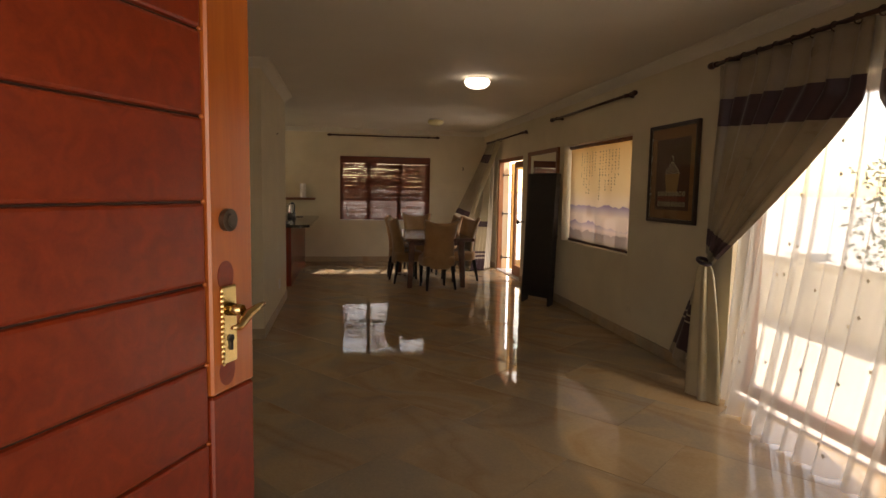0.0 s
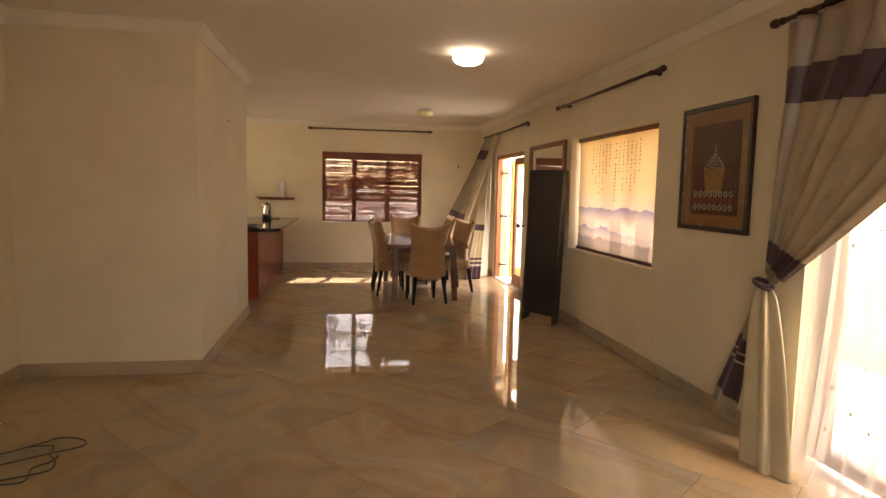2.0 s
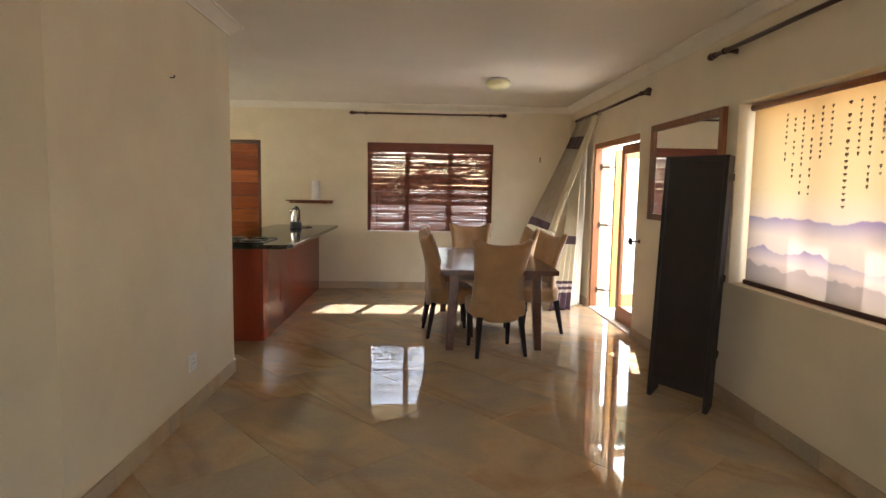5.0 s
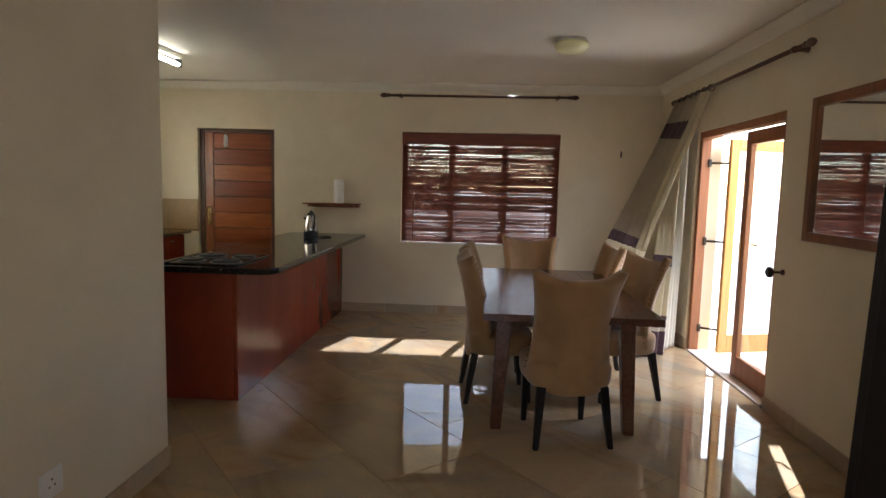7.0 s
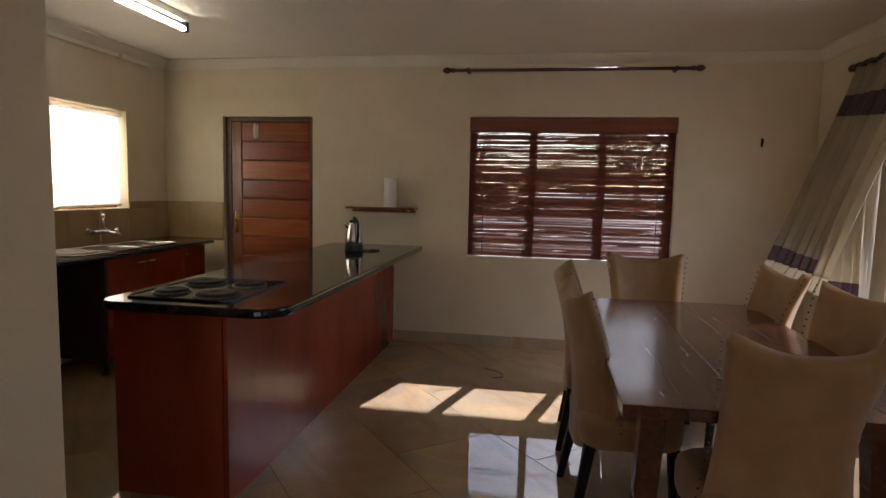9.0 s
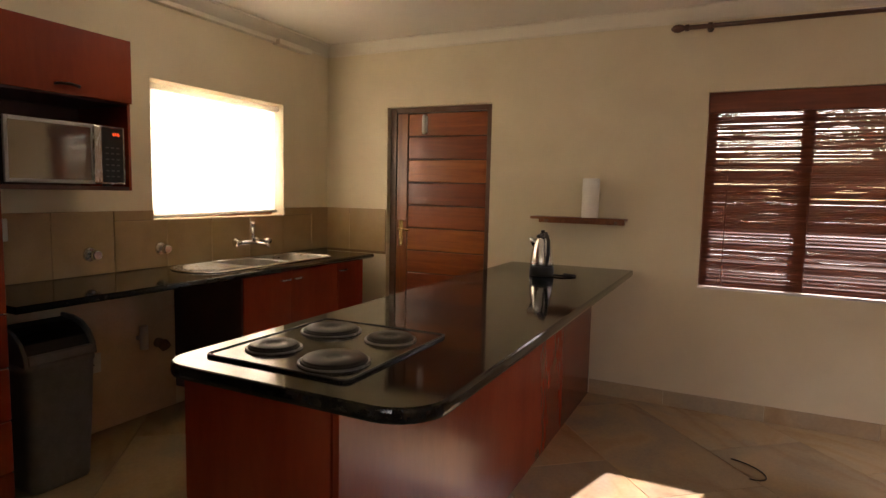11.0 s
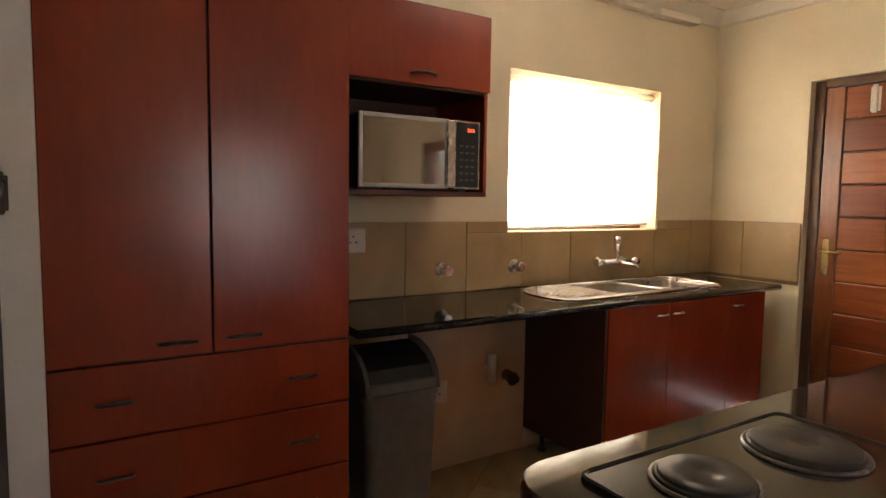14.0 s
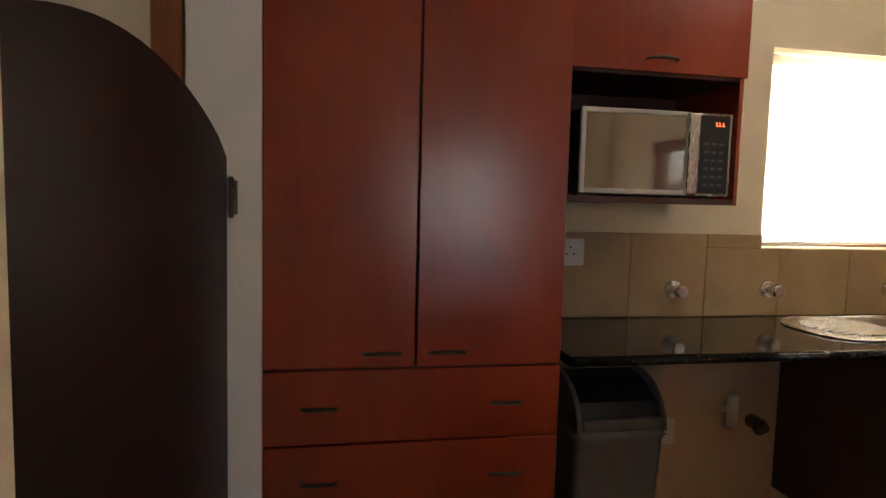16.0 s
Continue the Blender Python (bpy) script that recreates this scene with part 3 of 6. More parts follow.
def hedge(x0, x1, y0, y1, z1, count, seed):
    rnd = random.Random(seed)
    h = thing("hedge", ((x0 + x1) / 2, (y0 + y1) / 2, -0.06), "dense green garden hedge in full sun", "hedge")
    bm = bmesh.new()
    for _ in range(40):
        x, y = rnd.uniform(x0, x1), rnd.uniform(y0, y1)
        tube(bm, [(x, y, -0.06), (x + rnd.uniform(-0.1, 0.1), y + rnd.uniform(-0.1, 0.1), z1 * 0.8)], [0.02, 0.006], 5)
    part("stems", bm, M_TWIG, h, kind="stuff")
    bm = bmesh.new()
    for _ in range(count):
        y = rnd.uniform(y0, y1)
        x = rnd.uniform(x0, x1)
        top = z1 * (0.85 + 0.2 * noise.noise(Vector((x, y * 0.9, seed))))
        c = Vector((x, y, top * rnd.random() ** 0.8))
        a = Vector((rnd.gauss(0, 1), rnd.gauss(0, 1), rnd.gauss(0, 1))).normalized() * 0.055
        b = Vector((rnd.gauss(0, 1), rnd.gauss(0, 1), rnd.gauss(0, 1))).normalized() * 0.04
        bm.faces.new([bm.verts.new(c + v) for v in (-a, -b * 0.7, a, b)])
    part("leaves", bm, M_LEAF, h, kind="stuff")


hedge(8.6, 9.9, -3.0, 9.0, 2.3, 9000, 3)


def tree(x, y, seed):
    """A small garden tree: forked trunk and a loose crown of leaves in clumps."""
    rnd = random.Random(seed)
    t = thing("tree", (x, y, -0.06), "small leafy garden tree with an open crown", "tree", "garden trees")
    bm = tube(bmesh.new(), [(x, y, -0.06), (x + 0.05, y, 0.9), (x - 0.04, y, 1.9)], [0.10, 0.08, 0.06], 9)
    tips = []
    for k in range(9):
        a = 2 * math.pi * k / 9 + rnd.uniform(-0.3, 0.3)
        r, h = rnd.uniform(0.7, 1.6), rnd.uniform(2.3, 4.2)
        p = Vector((x + r * math.cos(a), y + r * math.sin(a), h))
        tube(bm, [(x - 0.02, y, 1.5 + 0.04 * k), (x + 0.5 * r * math.cos(a), y + 0.5 * r * math.sin(a), 0.5 * (1.9 + h)), p], [0.04, 0.025, 0.008], 6)
        tips.append(p)
    part("trunk", bm, M_TWIG, t)
    bm = bmesh.new()
    for p in tips:
        for _ in range(4):
            c = p + Vector((rnd.gauss(0, 0.35), rnd.gauss(0, 0.35), rnd.gauss(0, 0.25)))
            for _ in range(60):
                q = c + Vector((rnd.gauss(0, 0.18), rnd.gauss(0, 0.18), rnd.gauss(0, 0.13)))
                a = Vector((rnd.gauss(0, 1), rnd.gauss(0, 1), rnd.gauss(0, 1))).normalized() * 0.06
                b = Vector((rnd.gauss(0, 1), rnd.gauss(0, 1), rnd.gauss(0, 1))).normalized() * 0.035
                bm.faces.new([bm.verts.new(q + v) for v in (-a, -b, a, b)])
    part("crown", bm, M_LEAF, t, kind="stuff")


tree(2.6, 20.5, 11)
tree(-1.4, 22.0, 12)

# ---- windows and outer doors ----


def frame_bars(bm, axis, d0, d1, lo, hi, z0, z1, bar, stiles=(), rails=(), stile_w=None):
    """An upright rectangular frame with further stiles and rails, lying across axis from d0 to d1."""
    sw = stile_w or bar

    def b(s0, s1, a, c, e=0.0):
        if axis == "x":
            box(bm, (d0 + e, s0, a), (d1 - e, s1, c), 0.003)
        else:
            box(bm, (s0, d0 + e, a), (s1, d1 - e, c), 0.003)
    b(lo, lo + bar, z0, z1)
    b(hi - bar, hi, z0, z1)
    b(lo + bar, hi - bar, z0, z0 + bar)
    b(lo + bar, hi - bar, z1 - bar, z1)
    for s in stiles:
        b(s - sw / 2, s + sw / 2, z0 + bar, z1 - bar, 0.002)
    for r in rails:
        b(lo + bar, hi - bar, r - bar / 2, r + bar / 2, 0.004)
    return bm


def glazed(name, axis, d, lo, hi, z0, z1, splits, mat, label, bar=0.06, sw=0.07):
    w = thing(name, ((d, (lo + hi) / 2, z0) if axis == "x" else ((lo + hi) / 2, d, z0)), label, "window", kind="structure")
    part("window_frame", frame_bars(bmesh.new(), axis, d - 0.035, d + 0.035, lo, hi, z0, z1, bar, splits, (), sw), mat, w)
    edges = [lo + bar - 0.01] + [s for s in splits] + [hi - bar + 0.01]
    for a, b in zip(edges, edges[1:]):
        bm = boxed((d - 0.003, a + 0.02, z0 + bar - 0.01), (d + 0.003, b - 0.02, z1 - bar + 0.01)) if axis == "x" else boxed((a + 0.02, d - 0.003, z0 + bar - 0.01), (b - 0.02, d + 0.003, z1 - bar + 0.01))
        part("pane", bm, M_GLASS, w).visible_shadow = False
    return w


win_n = glazed("window_1", "y", YN + 0.12, -0.235, 1.53, 0.81, 2.06, (0.33, 0.93), M_TEAK, "three-light varnished wooden window")
part("window_sill", boxed((-0.235, YN + 0.002, 0.81), (1.53, YN + 0.085, 0.828), 0.003), M_WHITE, win_n)
win_e = glazed("window_2", "x", XE + 0.18, 5.10, 6.93, 0.82, 2.01, (5.75, 6.28), M_TEAK, "three-light varnished wooden window", 0.06, 0.045)
win_k = glazed("window_3", "x", XK - 0.15, 9.69, 10.85, 1.19, 2.03, (10.40,), M_TEAK, "two-light wooden kitchen window")
slide = glazed("sliding_door_1", "x", XE + 0.15, 1.0, 3.5, 0.0, 2.1, (2.25,), M_TEAK, "wide glazed wooden sliding door", 0.08, 0.12)

fd = thing("door_1", (XE + 0.1, 9.48, 0), "varnished French door, one glazed leaf open outwards", "door", kind="structure")
part("door_frame", frame_bars(bmesh.new(), "x", XE + 0.02, XE + 0.10, 8.70, 10.26, -0.05, 1.995, 0.06), M_JAMB, fd)


def leaf_boxes(width, height, depth=0.042, stile=0.085, low=0.17, top=0.10):
    """A glazed leaf from the hinge at the origin along +x."""
    bm = bmesh.new()
    box(bm, (0, -depth / 2, 0), (stile, depth / 2, height), 0.004)
    box(bm, (width - stile, -depth / 2, 0), (width, depth / 2, height), 0.004)
    box(bm, (stile, -depth / 2 + 0.001, 0), (width - stile, depth / 2 - 0.001, low), 0.004)
    box(bm, (stile, -depth / 2 + 0.001, height - top), (width - stile, depth / 2 - 0.001, height), 0.004)
    g = boxed((stile - 0.008, -0.003, low - 0.008), (width - stile + 0.008, 0.003, height - top + 0.008))
    return bm, g


def turned(bm, m):
    bmesh.ops.transform(bm, matrix=m, verts=bm.verts)
    return bm


for m, mat in ((pose(XE + 0.11, 8.762, 0.012, 0, 0, 90), M_JAMB), (pose(XE + 0.23, 10.11, 0.012, 0, 0, 14), M_PINE)):
    f, g = leaf_boxes(0.705, 1.915)
    lf = part("door_leaf", turned(f, m), mat, fd)
    part("pane", turned(g, m), M_GLASS, lf).visible_shadow = False
    h = bmesh.new()
    box(h, (0.66, -0.03, 0.93), (0.69, 0.03, 1.13), 0.003)
    tube(h, [(0.675, -0.03, 1.05), (0.675, -0.065, 1.05), (0.59, -0.068, 1.045)], 0.008, 8)
    part("door_handle", turned(h, m), M_BRASS, lf, "brass lever handle")
for z in (0.22, 1.02, 1.72):
    bm = tube(bmesh.new(), [(XE + 0.09, 10.21, z), (XE + 0.14, 10.18, z), (XE + 0.25, 10.11, z)], 0.011, 8)
    box(bm, (XE + 0.08, 10.18, z - 0.035), (XE + 0.105, 10.202, z + 0.035), 0.003)
    part("hinge", bm, M_BRONZE, fd, "projecting bronze hinge")
solo("trim_threshold", boxed((XE + 0.002, 8.76, -0.05), (XE + 0.22, 10.20, 0.014), 0.002), M_PATIO, "pale stone door threshold", "threshold", "structure")

# back door in the kitchen
kd = thing("door_2", (-2.15, YN + 0.1, 0), "closed orange-brown wooden door of horizontal planks", "door", kind="structure")
bm = bmesh.new()
box(bm, (-2.6, YN + 0.05, 0), (-2.545, YN + 0.14, 2.06), 0.004)
box(bm, (-1.755, YN + 0.05, 0), (-1.7, YN + 0.14, 2.06), 0.004)
box(bm, (-2.545, YN + 0.051, 2.02), (-1.755, YN + 0.14, 2.06), 0.004)
part("door_frame", bm, M_KFRAME, kd)
# Tones differ by plank; darker lower ones also have shade in their colour.
for k in range(11):
    z = 0.01 + k * 0.1825
    part("plank", boxed((-2.44, YN + 0.062, z), (-1.757, YN + 0.10, z + 0.176), 0.007, 2), (M_KDOORDARK, M_KDOORDARK, M_KDOORMID, M_KDOORDARK, M_KDOORMID, M_KDOOR, M_KDOORMID, M_KDOORDARK, M_KDOOR, M_KDOORDARK, M_KDOORMID)[k], kd)
part("stile", boxed((-2.543, YN + 0.06, 0.01), (-2.444, YN + 0.102, 2.018), 0.004), M_TEAK, kd)
part("infill", boxed((-2.443, YN + 0.072, 0.0), (-1.757, YN + 0.12, 2.018)), M_EBONY, kd)
lk = part("lock_plate", boxed((-2.515, YN + 0.052, 0.95), (-2.475, YN + 0.06, 1.16), 0.003), M_BRASS, kd)
part("door_handle", tube(bmesh.new(), [(-2.495, YN + 0.055, 1.09), (-2.495, YN + 0.005, 1.09), (-2.39, YN + 0.002, 1.085)], 0.009, 8), M_BRASS, lk)
part("bolt", box(tube(bmesh.new(), [(-2.29, YN + 0.045, 1.85), (-2.29, YN + 0.045, 2.0)], 0.014, 8), (-2.315, YN + 0.050, 1.86), (-2.265, YN + 0.058, 1.99), 0.003), M_PLASTICWHITE, kd, "small pale door bolt")

# entrance door, standing open
A = pose(-0.686, 0.012, 0.012, 0, 0, 64)
ed = thing("door_3", (-0.686, 0.012, 0.012), "open red-stained plank entrance door with brass handle", "door", kind="structure")
W, H = 0.86, 2.05
bm = boxed((W - 0.115, -0.022, 1.068), (W, 0.022, H), 0.004)
part("stile", turned(bm, A), M_DOORORANGE, ed, "orange varnished lock stile")
part("stile", turned(boxed((W - 0.115, -0.021, 0.0), (W, 0.021, 1.066), 0.004), A), M_DOORRED, ed)
part("stile", turned(boxed((0, -0.021, 0.0), (0.10, 0.021, H), 0.004), A), M_DOORRED, ed)
edges = [0.0] + [0.053 + 0.134 * k for k in range(15)] + [H]
for z0, z1 in zip(edges, edges[1:]):
    part("plank", turned(boxed((0.102, -0.016, z0 + 0.001), (W - 0.117, 0.016, z1 - 0.002), 0.006, 2), A), M_DOORRED, ed)
part("infill", turned(boxed((0.101, -0.009, 0.002), (W - 0.116, 0.009, H - 0.002)), A), M_EBONY, ed)
PW = W - 0.077
for z in (1.268, 1.105):
    bm = prism(bmesh.new(), disc((PW, z), 0.021, 20, 0.026), "y", -0.0228, -0.0219)
    part("old_stain", turned(bm, A), M_DOORRED, ed, "dark worn stain")
lk = part("lock_plate", turned(boxed((PW - 0.020, -0.030, 1.118), (PW + 0.020, -0.0225, 1.252), 0.003), A), M_BRASS, ed, "polished brass lock plate")
bm = bmesh.new()
for k in range(16):
    bmesh.ops.create_icosphere(bm, subdivisions=1, radius=0.0035, matrix=Matrix.Translation((PW - 0.020, -0.031, 1.121 + 0.0085 * k)))
part("beading", turned(bm, A), M_BRASS, lk)
bm = tube(bmesh.new(), [(PW, -0.03, 1.212), (PW, -0.055, 1.212)], [0.012, 0.009], 12)
tube(bm, [(PW + 0.045, -0.066, 1.216), (PW + 0.025, -0.068, 1.214), (PW, -0.064, 1.205), (PW - 0.028, -0.068, 1.190), (PW - 0.045, -0.066, 1.192)], [0.004, 0.006, 0.009, 0.006, 0.003], 10)
part("door_handle", turned(bm, A), M_BRASS, lk)
bm = prism(bmesh.new(), disc((PW, 1.162), 0.0065, 12), "y", -0.033, -0.0301)
box(bm, (PW - 0.003, -0.033, 1.142), (PW + 0.003, -0.0301, 1.162))
part("keyhole", turned(bm, A), M_BLACK, lk)
bm = prism(bmesh.new(), disc((PW + 0.003, 1.362), 0.019, 22), "y", -0.032, -0.0223)
prism(bm, disc((PW + 0.003, 1.362), 0.011, 16), "y", -0.036, -0.032)
part("deadlock", turned(bm, A), M_BRONZE, ed, "round aged deadlock cylinder")
bm = bmesh.new()
for z in edges[5:14]:
    bmesh.ops.create_icosphere(bm, subdivisions=2, radius=0.004, matrix=Matrix.Translation((W - 0.120, -0.015, z)))
part("pegs", turned(bm, A), M_DOORORANGE, ed, kind="stuff")
bm = bmesh.new()
box(bm, (-0.72, -0.15, 0), (-0.675, -0.005, 2.1), 0.004)
box(bm, (0.615, -0.15, 0), (0.66, -0.005, 2.1), 0.004)
box(bm, (-0.675, -0.15, 2.066), (0.615, -0.005, 2.1), 0.004)
solo("door_frame_entrance", bm, M_TEAK, "varnished wooden entrance door frame", "door frame", "structure")

# swing door to the passage
sd = thing("swing_door", (-2.62, 7.60, 0.15), "very dark brown swing door with arched top", "door")
pts = [(0.0, 0.12), (1.0, 0.12)] + [(1.0 - 1.0 * k / 20, 1.455 + 0.20 * math.sin(math.pi * k / 20) ** 0.75) for k in range(21)]
S = pose(-2.600, 7.595, 0, 0, 0, -13)
bm = turned(prism(bmesh.new(), pts, "y", -0.018, 0.018), S)
part("leaf", bm, M_SWING, sd)
bm = tube(bmesh.new(), [(-2.606, 7.622, 1.305), (-2.606, 7.622, 1.395)], 0.007, 10)
box(bm, (-2.6165, 7.614, 1.305), (-2.608, 7.637, 1.395), 0.002)
bmesh.ops.create_icosphere(bm, subdivisions=2, radius=0.008, matrix=Matrix.Translation((-2.606, 7.622, 1.398)))
bmesh.ops.create_icosphere(bm, subdivisions=2, radius=0.008, matrix=Matrix.Translation((-2.606, 7.622, 1.302)))
part("hinge", bm, M_DARKSTEEL, sd, "dark polished spring hinge")
bm = boxed((-2.66, 7.42, 0.0), (-2.63, 7.498, 2.1), 0.004)
box(bm, (-2.66, 6.60, 0.0), (-2.63, 6.68, 2.1), 0.004)
box(bm, (-2.66, 6.68, 2.02), (-2.63, 7.42, 2.1), 0.004)
solo("door_frame_passage", bm, M_TEAK, "varnished wooden door frame in the passage", "door frame", "structure")

# ---- curtain rods ----


def rod(y0=None, y1=None, x0=None, x1=None, z=2.39, rings=(), label="dark wooden curtain rod with turned finials"):
    if x0 is None:
        def at(s, out=0.0, dz=0.0):
            return (XE - 0.085 + out, s, z + dz)
        lo, hi, mid = y0, y1, (XE - 0.085, (y0 + y1) / 2, z)
    else:
        def at(s, out=0.0, dz=0.0):
            return (s, YN - 0.085 + out, z + dz)
        lo, hi, mid = x0, x1, ((x0 + x1) / 2, YN - 0.085, z)
    r = thing("curtain_rod", mid, label, "curtain rod")
    part("pole", tube(bmesh.new(), [at(lo), at(hi)], 0.0145, 12), M_ROD, r)
    for e, s in ((lo, -1), (hi, 1)):
        part("finial", tube(bmesh.new(), [at(e - s * 0.01), at(e + s * 0.012), at(e + s * 0.014), at(e + s * 0.03), at(e + s * 0.05), at(e + s * 0.075), at(e + s * 0.095)], [0.02, 0.02, 0.014, 0.02, 0.027, 0.022, 0.006], 14), M_ROD, r)
        b = e - s * 0.13
        bm = tube(bmesh.new(), [at(b), at(b, 0.045), at(b, 0.083)], [0.016, 0.012, 0.020], 10)
        tube(bm, [at(b - 0.012), at(b + 0.012)], 0.021, 12)
        part("bracket", bm, M_ROD, r)
    for s in rings:
        bm = bmesh.new()
        c = Vector(at(s, 0, -0.008))
        tube(bm, [c + 0.026 * Vector((math.cos(a) if x0 is None else 0.0, 0.0 if x0 is None else math.cos(a), math.sin(a))) for a in [2 * math.pi * k / 16 for k in range(17)]], 0.004, 6)
        part("ring", bm, M_ROD, r)
    return r


rod(1.0, 3.70, z=2.37, rings=[2.34 + 0.15 * k for k in range(9)])
rod(4.99, 7.13, z=2.36)
rod(8.37, 10.69, z=2.32, rings=[9.8 + 0.14 * k for k in range(7)])
rod(x0=-0.38, x1=1.60, z=2.445)

# ---- curtains ----


def swept(name, top_out, top_in, tie, z_top, x_top, tail_dir, label, bands, hold=0.26, spread=(0.0, 0.05), loose=False, edge=2.0):
    """A pleated curtain that hangs from the rod between two places and is drawn aside to a tie."""
    c = thing(name, (x_top, tie[1], 0.0), label, "curtain")
    pleats = 8

    def body(u, v):
        s = max(0.0, (v - hold * u) / (1 - hold * u))
        s = s ** 1.12
        y0 = top_out + (top_in - top_out) * u
        y1 = tie[1] + spread[1] * (u - 0.5) * tail_dir
        z1 = tie[2] + 0.10 * (1 - u) - 0.05
        zz = z_top + (z1 - z_top) * v
        sag = -0.05 * math.sin(math.pi * v) * u
        fold = (0.026 + 0.012 * math.sin(17 * u)) * math.sin(2 * math.pi * pleats * u + 1.5 * math.sin(2.2 * v)) * (1 - 0.55 * s)
        x = x_top + (tie[0] + spread[0] * (u - 0.5) - x_top) * s + fold - 0.05 * math.sin(math.pi * v) * u
        return (x, y0 + (y1 - y0) * s, zz + sag)
    bm = sheet(bmesh.new(), body, 96, 44, lambda u, v: 2 if u > edge else (1 if any(a < v < b for a, b in bands) else 0), 0.004)
    part("drape", bm, [M_SATIN, M_BAND, M_BRIGHTSATIN], c)

    if loose:
        def fall(u, v):
            p = Vector(body(u, 1.0))
            q = 0.012 * math.sin(40 * u) * v
            return (p.x - 0.05 * v + q, p.y - 0.03 * v, p.z - 0.10 * v * (0.6 + 0.4 * u))
        part("fall", sheet(bmesh.new(), fall, 60, 6, lambda u, v: 0, 0.004), [M_BRIGHTSATIN], c)
        return c

    def tail(u, v):
        w = 0.06 + 0.16 * v ** 0.4
        a = 2 * math.pi * u
        fold = 1 + 0.12 * math.sin(3 * a + 2.0 * v) + 0.26 * math.sin(6 * a + 1.0 + 1.2 * v)
        y = tie[1] + tail_dir * (w * 0.62 * math.cos(a) * fold + 0.28 * v)
        x = tie[0] - 0.03 + 0.34 * w * math.sin(a) * fold - 0.13 * v
        return (x, y, tie[2] - 0.03 - (tie[2] - 0.045 - 0.03 * math.sin(a)) * v)
    part("tail", sheet(bmesh.new(), tail, 64, 20), M_BRIGHTSATIN, c, "gold satin tail with light put into its colour")

    def flap(u, v):
        w = 0.03 + 0.21 * v
        y = tie[1] - tail_dir * (0.02 + 0.20 * v) + (u - 0.5) * w
        return (tie[0] - 0.02 - 0.07 * v + 0.018 * math.sin(9 * u), y, tie[2] - 0.04 - 0.78 * v - 0.05 * (u - 0.5) * tail_dir)
    stripes = ((0.46, 0.475), (0.52, 0.535), (0.58, 0.592))

    def kind(u, v):
        return 2 if any(a < v < b for a, b in stripes) else (1 if 0.42 < v < 0.88 else 0)
    part("flap", sheet(bmesh.new(), flap, 10, 60, kind, 0.004), [M_SATIN, M_BAND, M_STRIPE], c, "striped plum border")
    bm = tube(bmesh.new(), [(tie[0] - 0.04 + 0.042 * math.cos(a), tie[1] + 0.055 * math.sin(a), tie[2] - 0.02 + 0.02 * math.sin(a)) for a in [2 * math.pi * k / 20 for k in range(21)]], 0.013, 10)
    part("tieback", bm, M_BAND, c, "dark tieback")
    return c


BANDS = ((0.19, 0.31), (0.86, 0.95))
swept("curtain", 3.65, 2.38, (2.55, 3.68, 0.955), 2.35, XE - 0.085, -1, "gold-beige satin curtain with plum bands, tied back", BANDS)
swept("curtain", 1.05, 2.30, (2.49, 1.12, 0.958), 2.35, XE - 0.085, 1, "gold-beige satin curtain with plum bands, tied back", BANDS)
swept("curtain", 10.68, 9.80, (1.93, 9.90, 0.99), 2.30, XE - 0.085, -1, "gold-beige satin curtain with plum bands thrown over a chair", ((0.17, 0.27), (0.93, 1.01)), 0.02, (0.30, 0.12), True, 0.80)


def sheer(name, y0, y1, x, z1, label, flare=0.05, pleats=16, dots=0, seed=1, waist=0.0):
    c = thing(name, (x, (y0 + y1) / 2, 0.0), label, "curtain")

    def f(u, v):
        a = 2 * math.pi * pleats * u
        fold = (0.018 + 0.030 * v) * math.sin(a + 1.3 * math.sin(3 * u * 6.3) + 0.7 * v) + 0.02 * v * math.sin(0.37 * a + 2)
        y = y0 + (y1 - y0) * (0.5 + (u - 0.5) * (1 - waist * math.sin(math.pi * v)))
        return (x - flare * v ** 2 * (1 - 0.8 * u ** 6) + fold, y + 0.008 * math.sin(2 * a), z1 - (z1 - 0.012) * v)
    part("voile", sheet(bmesh.new(), f, pleats * 10, 30), M_SHEER, c)
    if dots:
        rnd, bm = random.Random(seed), bmesh.new()
        for k in range(dots):
            u, v = rnd.uniform(0.03, 0.97), rnd.uniform(0.2, 0.97)
            p = Vector(f(u, v)) - Vector((0.006, 0, 0))
            n = 10
            bm.faces.new([bm.verts.new(p + (0.017 if i % 2 else 0.008) * Vector((0, math.cos(2 * math.pi * i / n), math.sin(2 * math.pi * i / n)))) for i in range(n)])
        part("embroidery", bm, M_DOT, c, kind="stuff")
    return c


sheer("sheer_curtain", 1.05, 3.36, XE - 0.03, 2.36, "white voile curtain with embroidered dots over sliding door", 0.30, 17, 90)


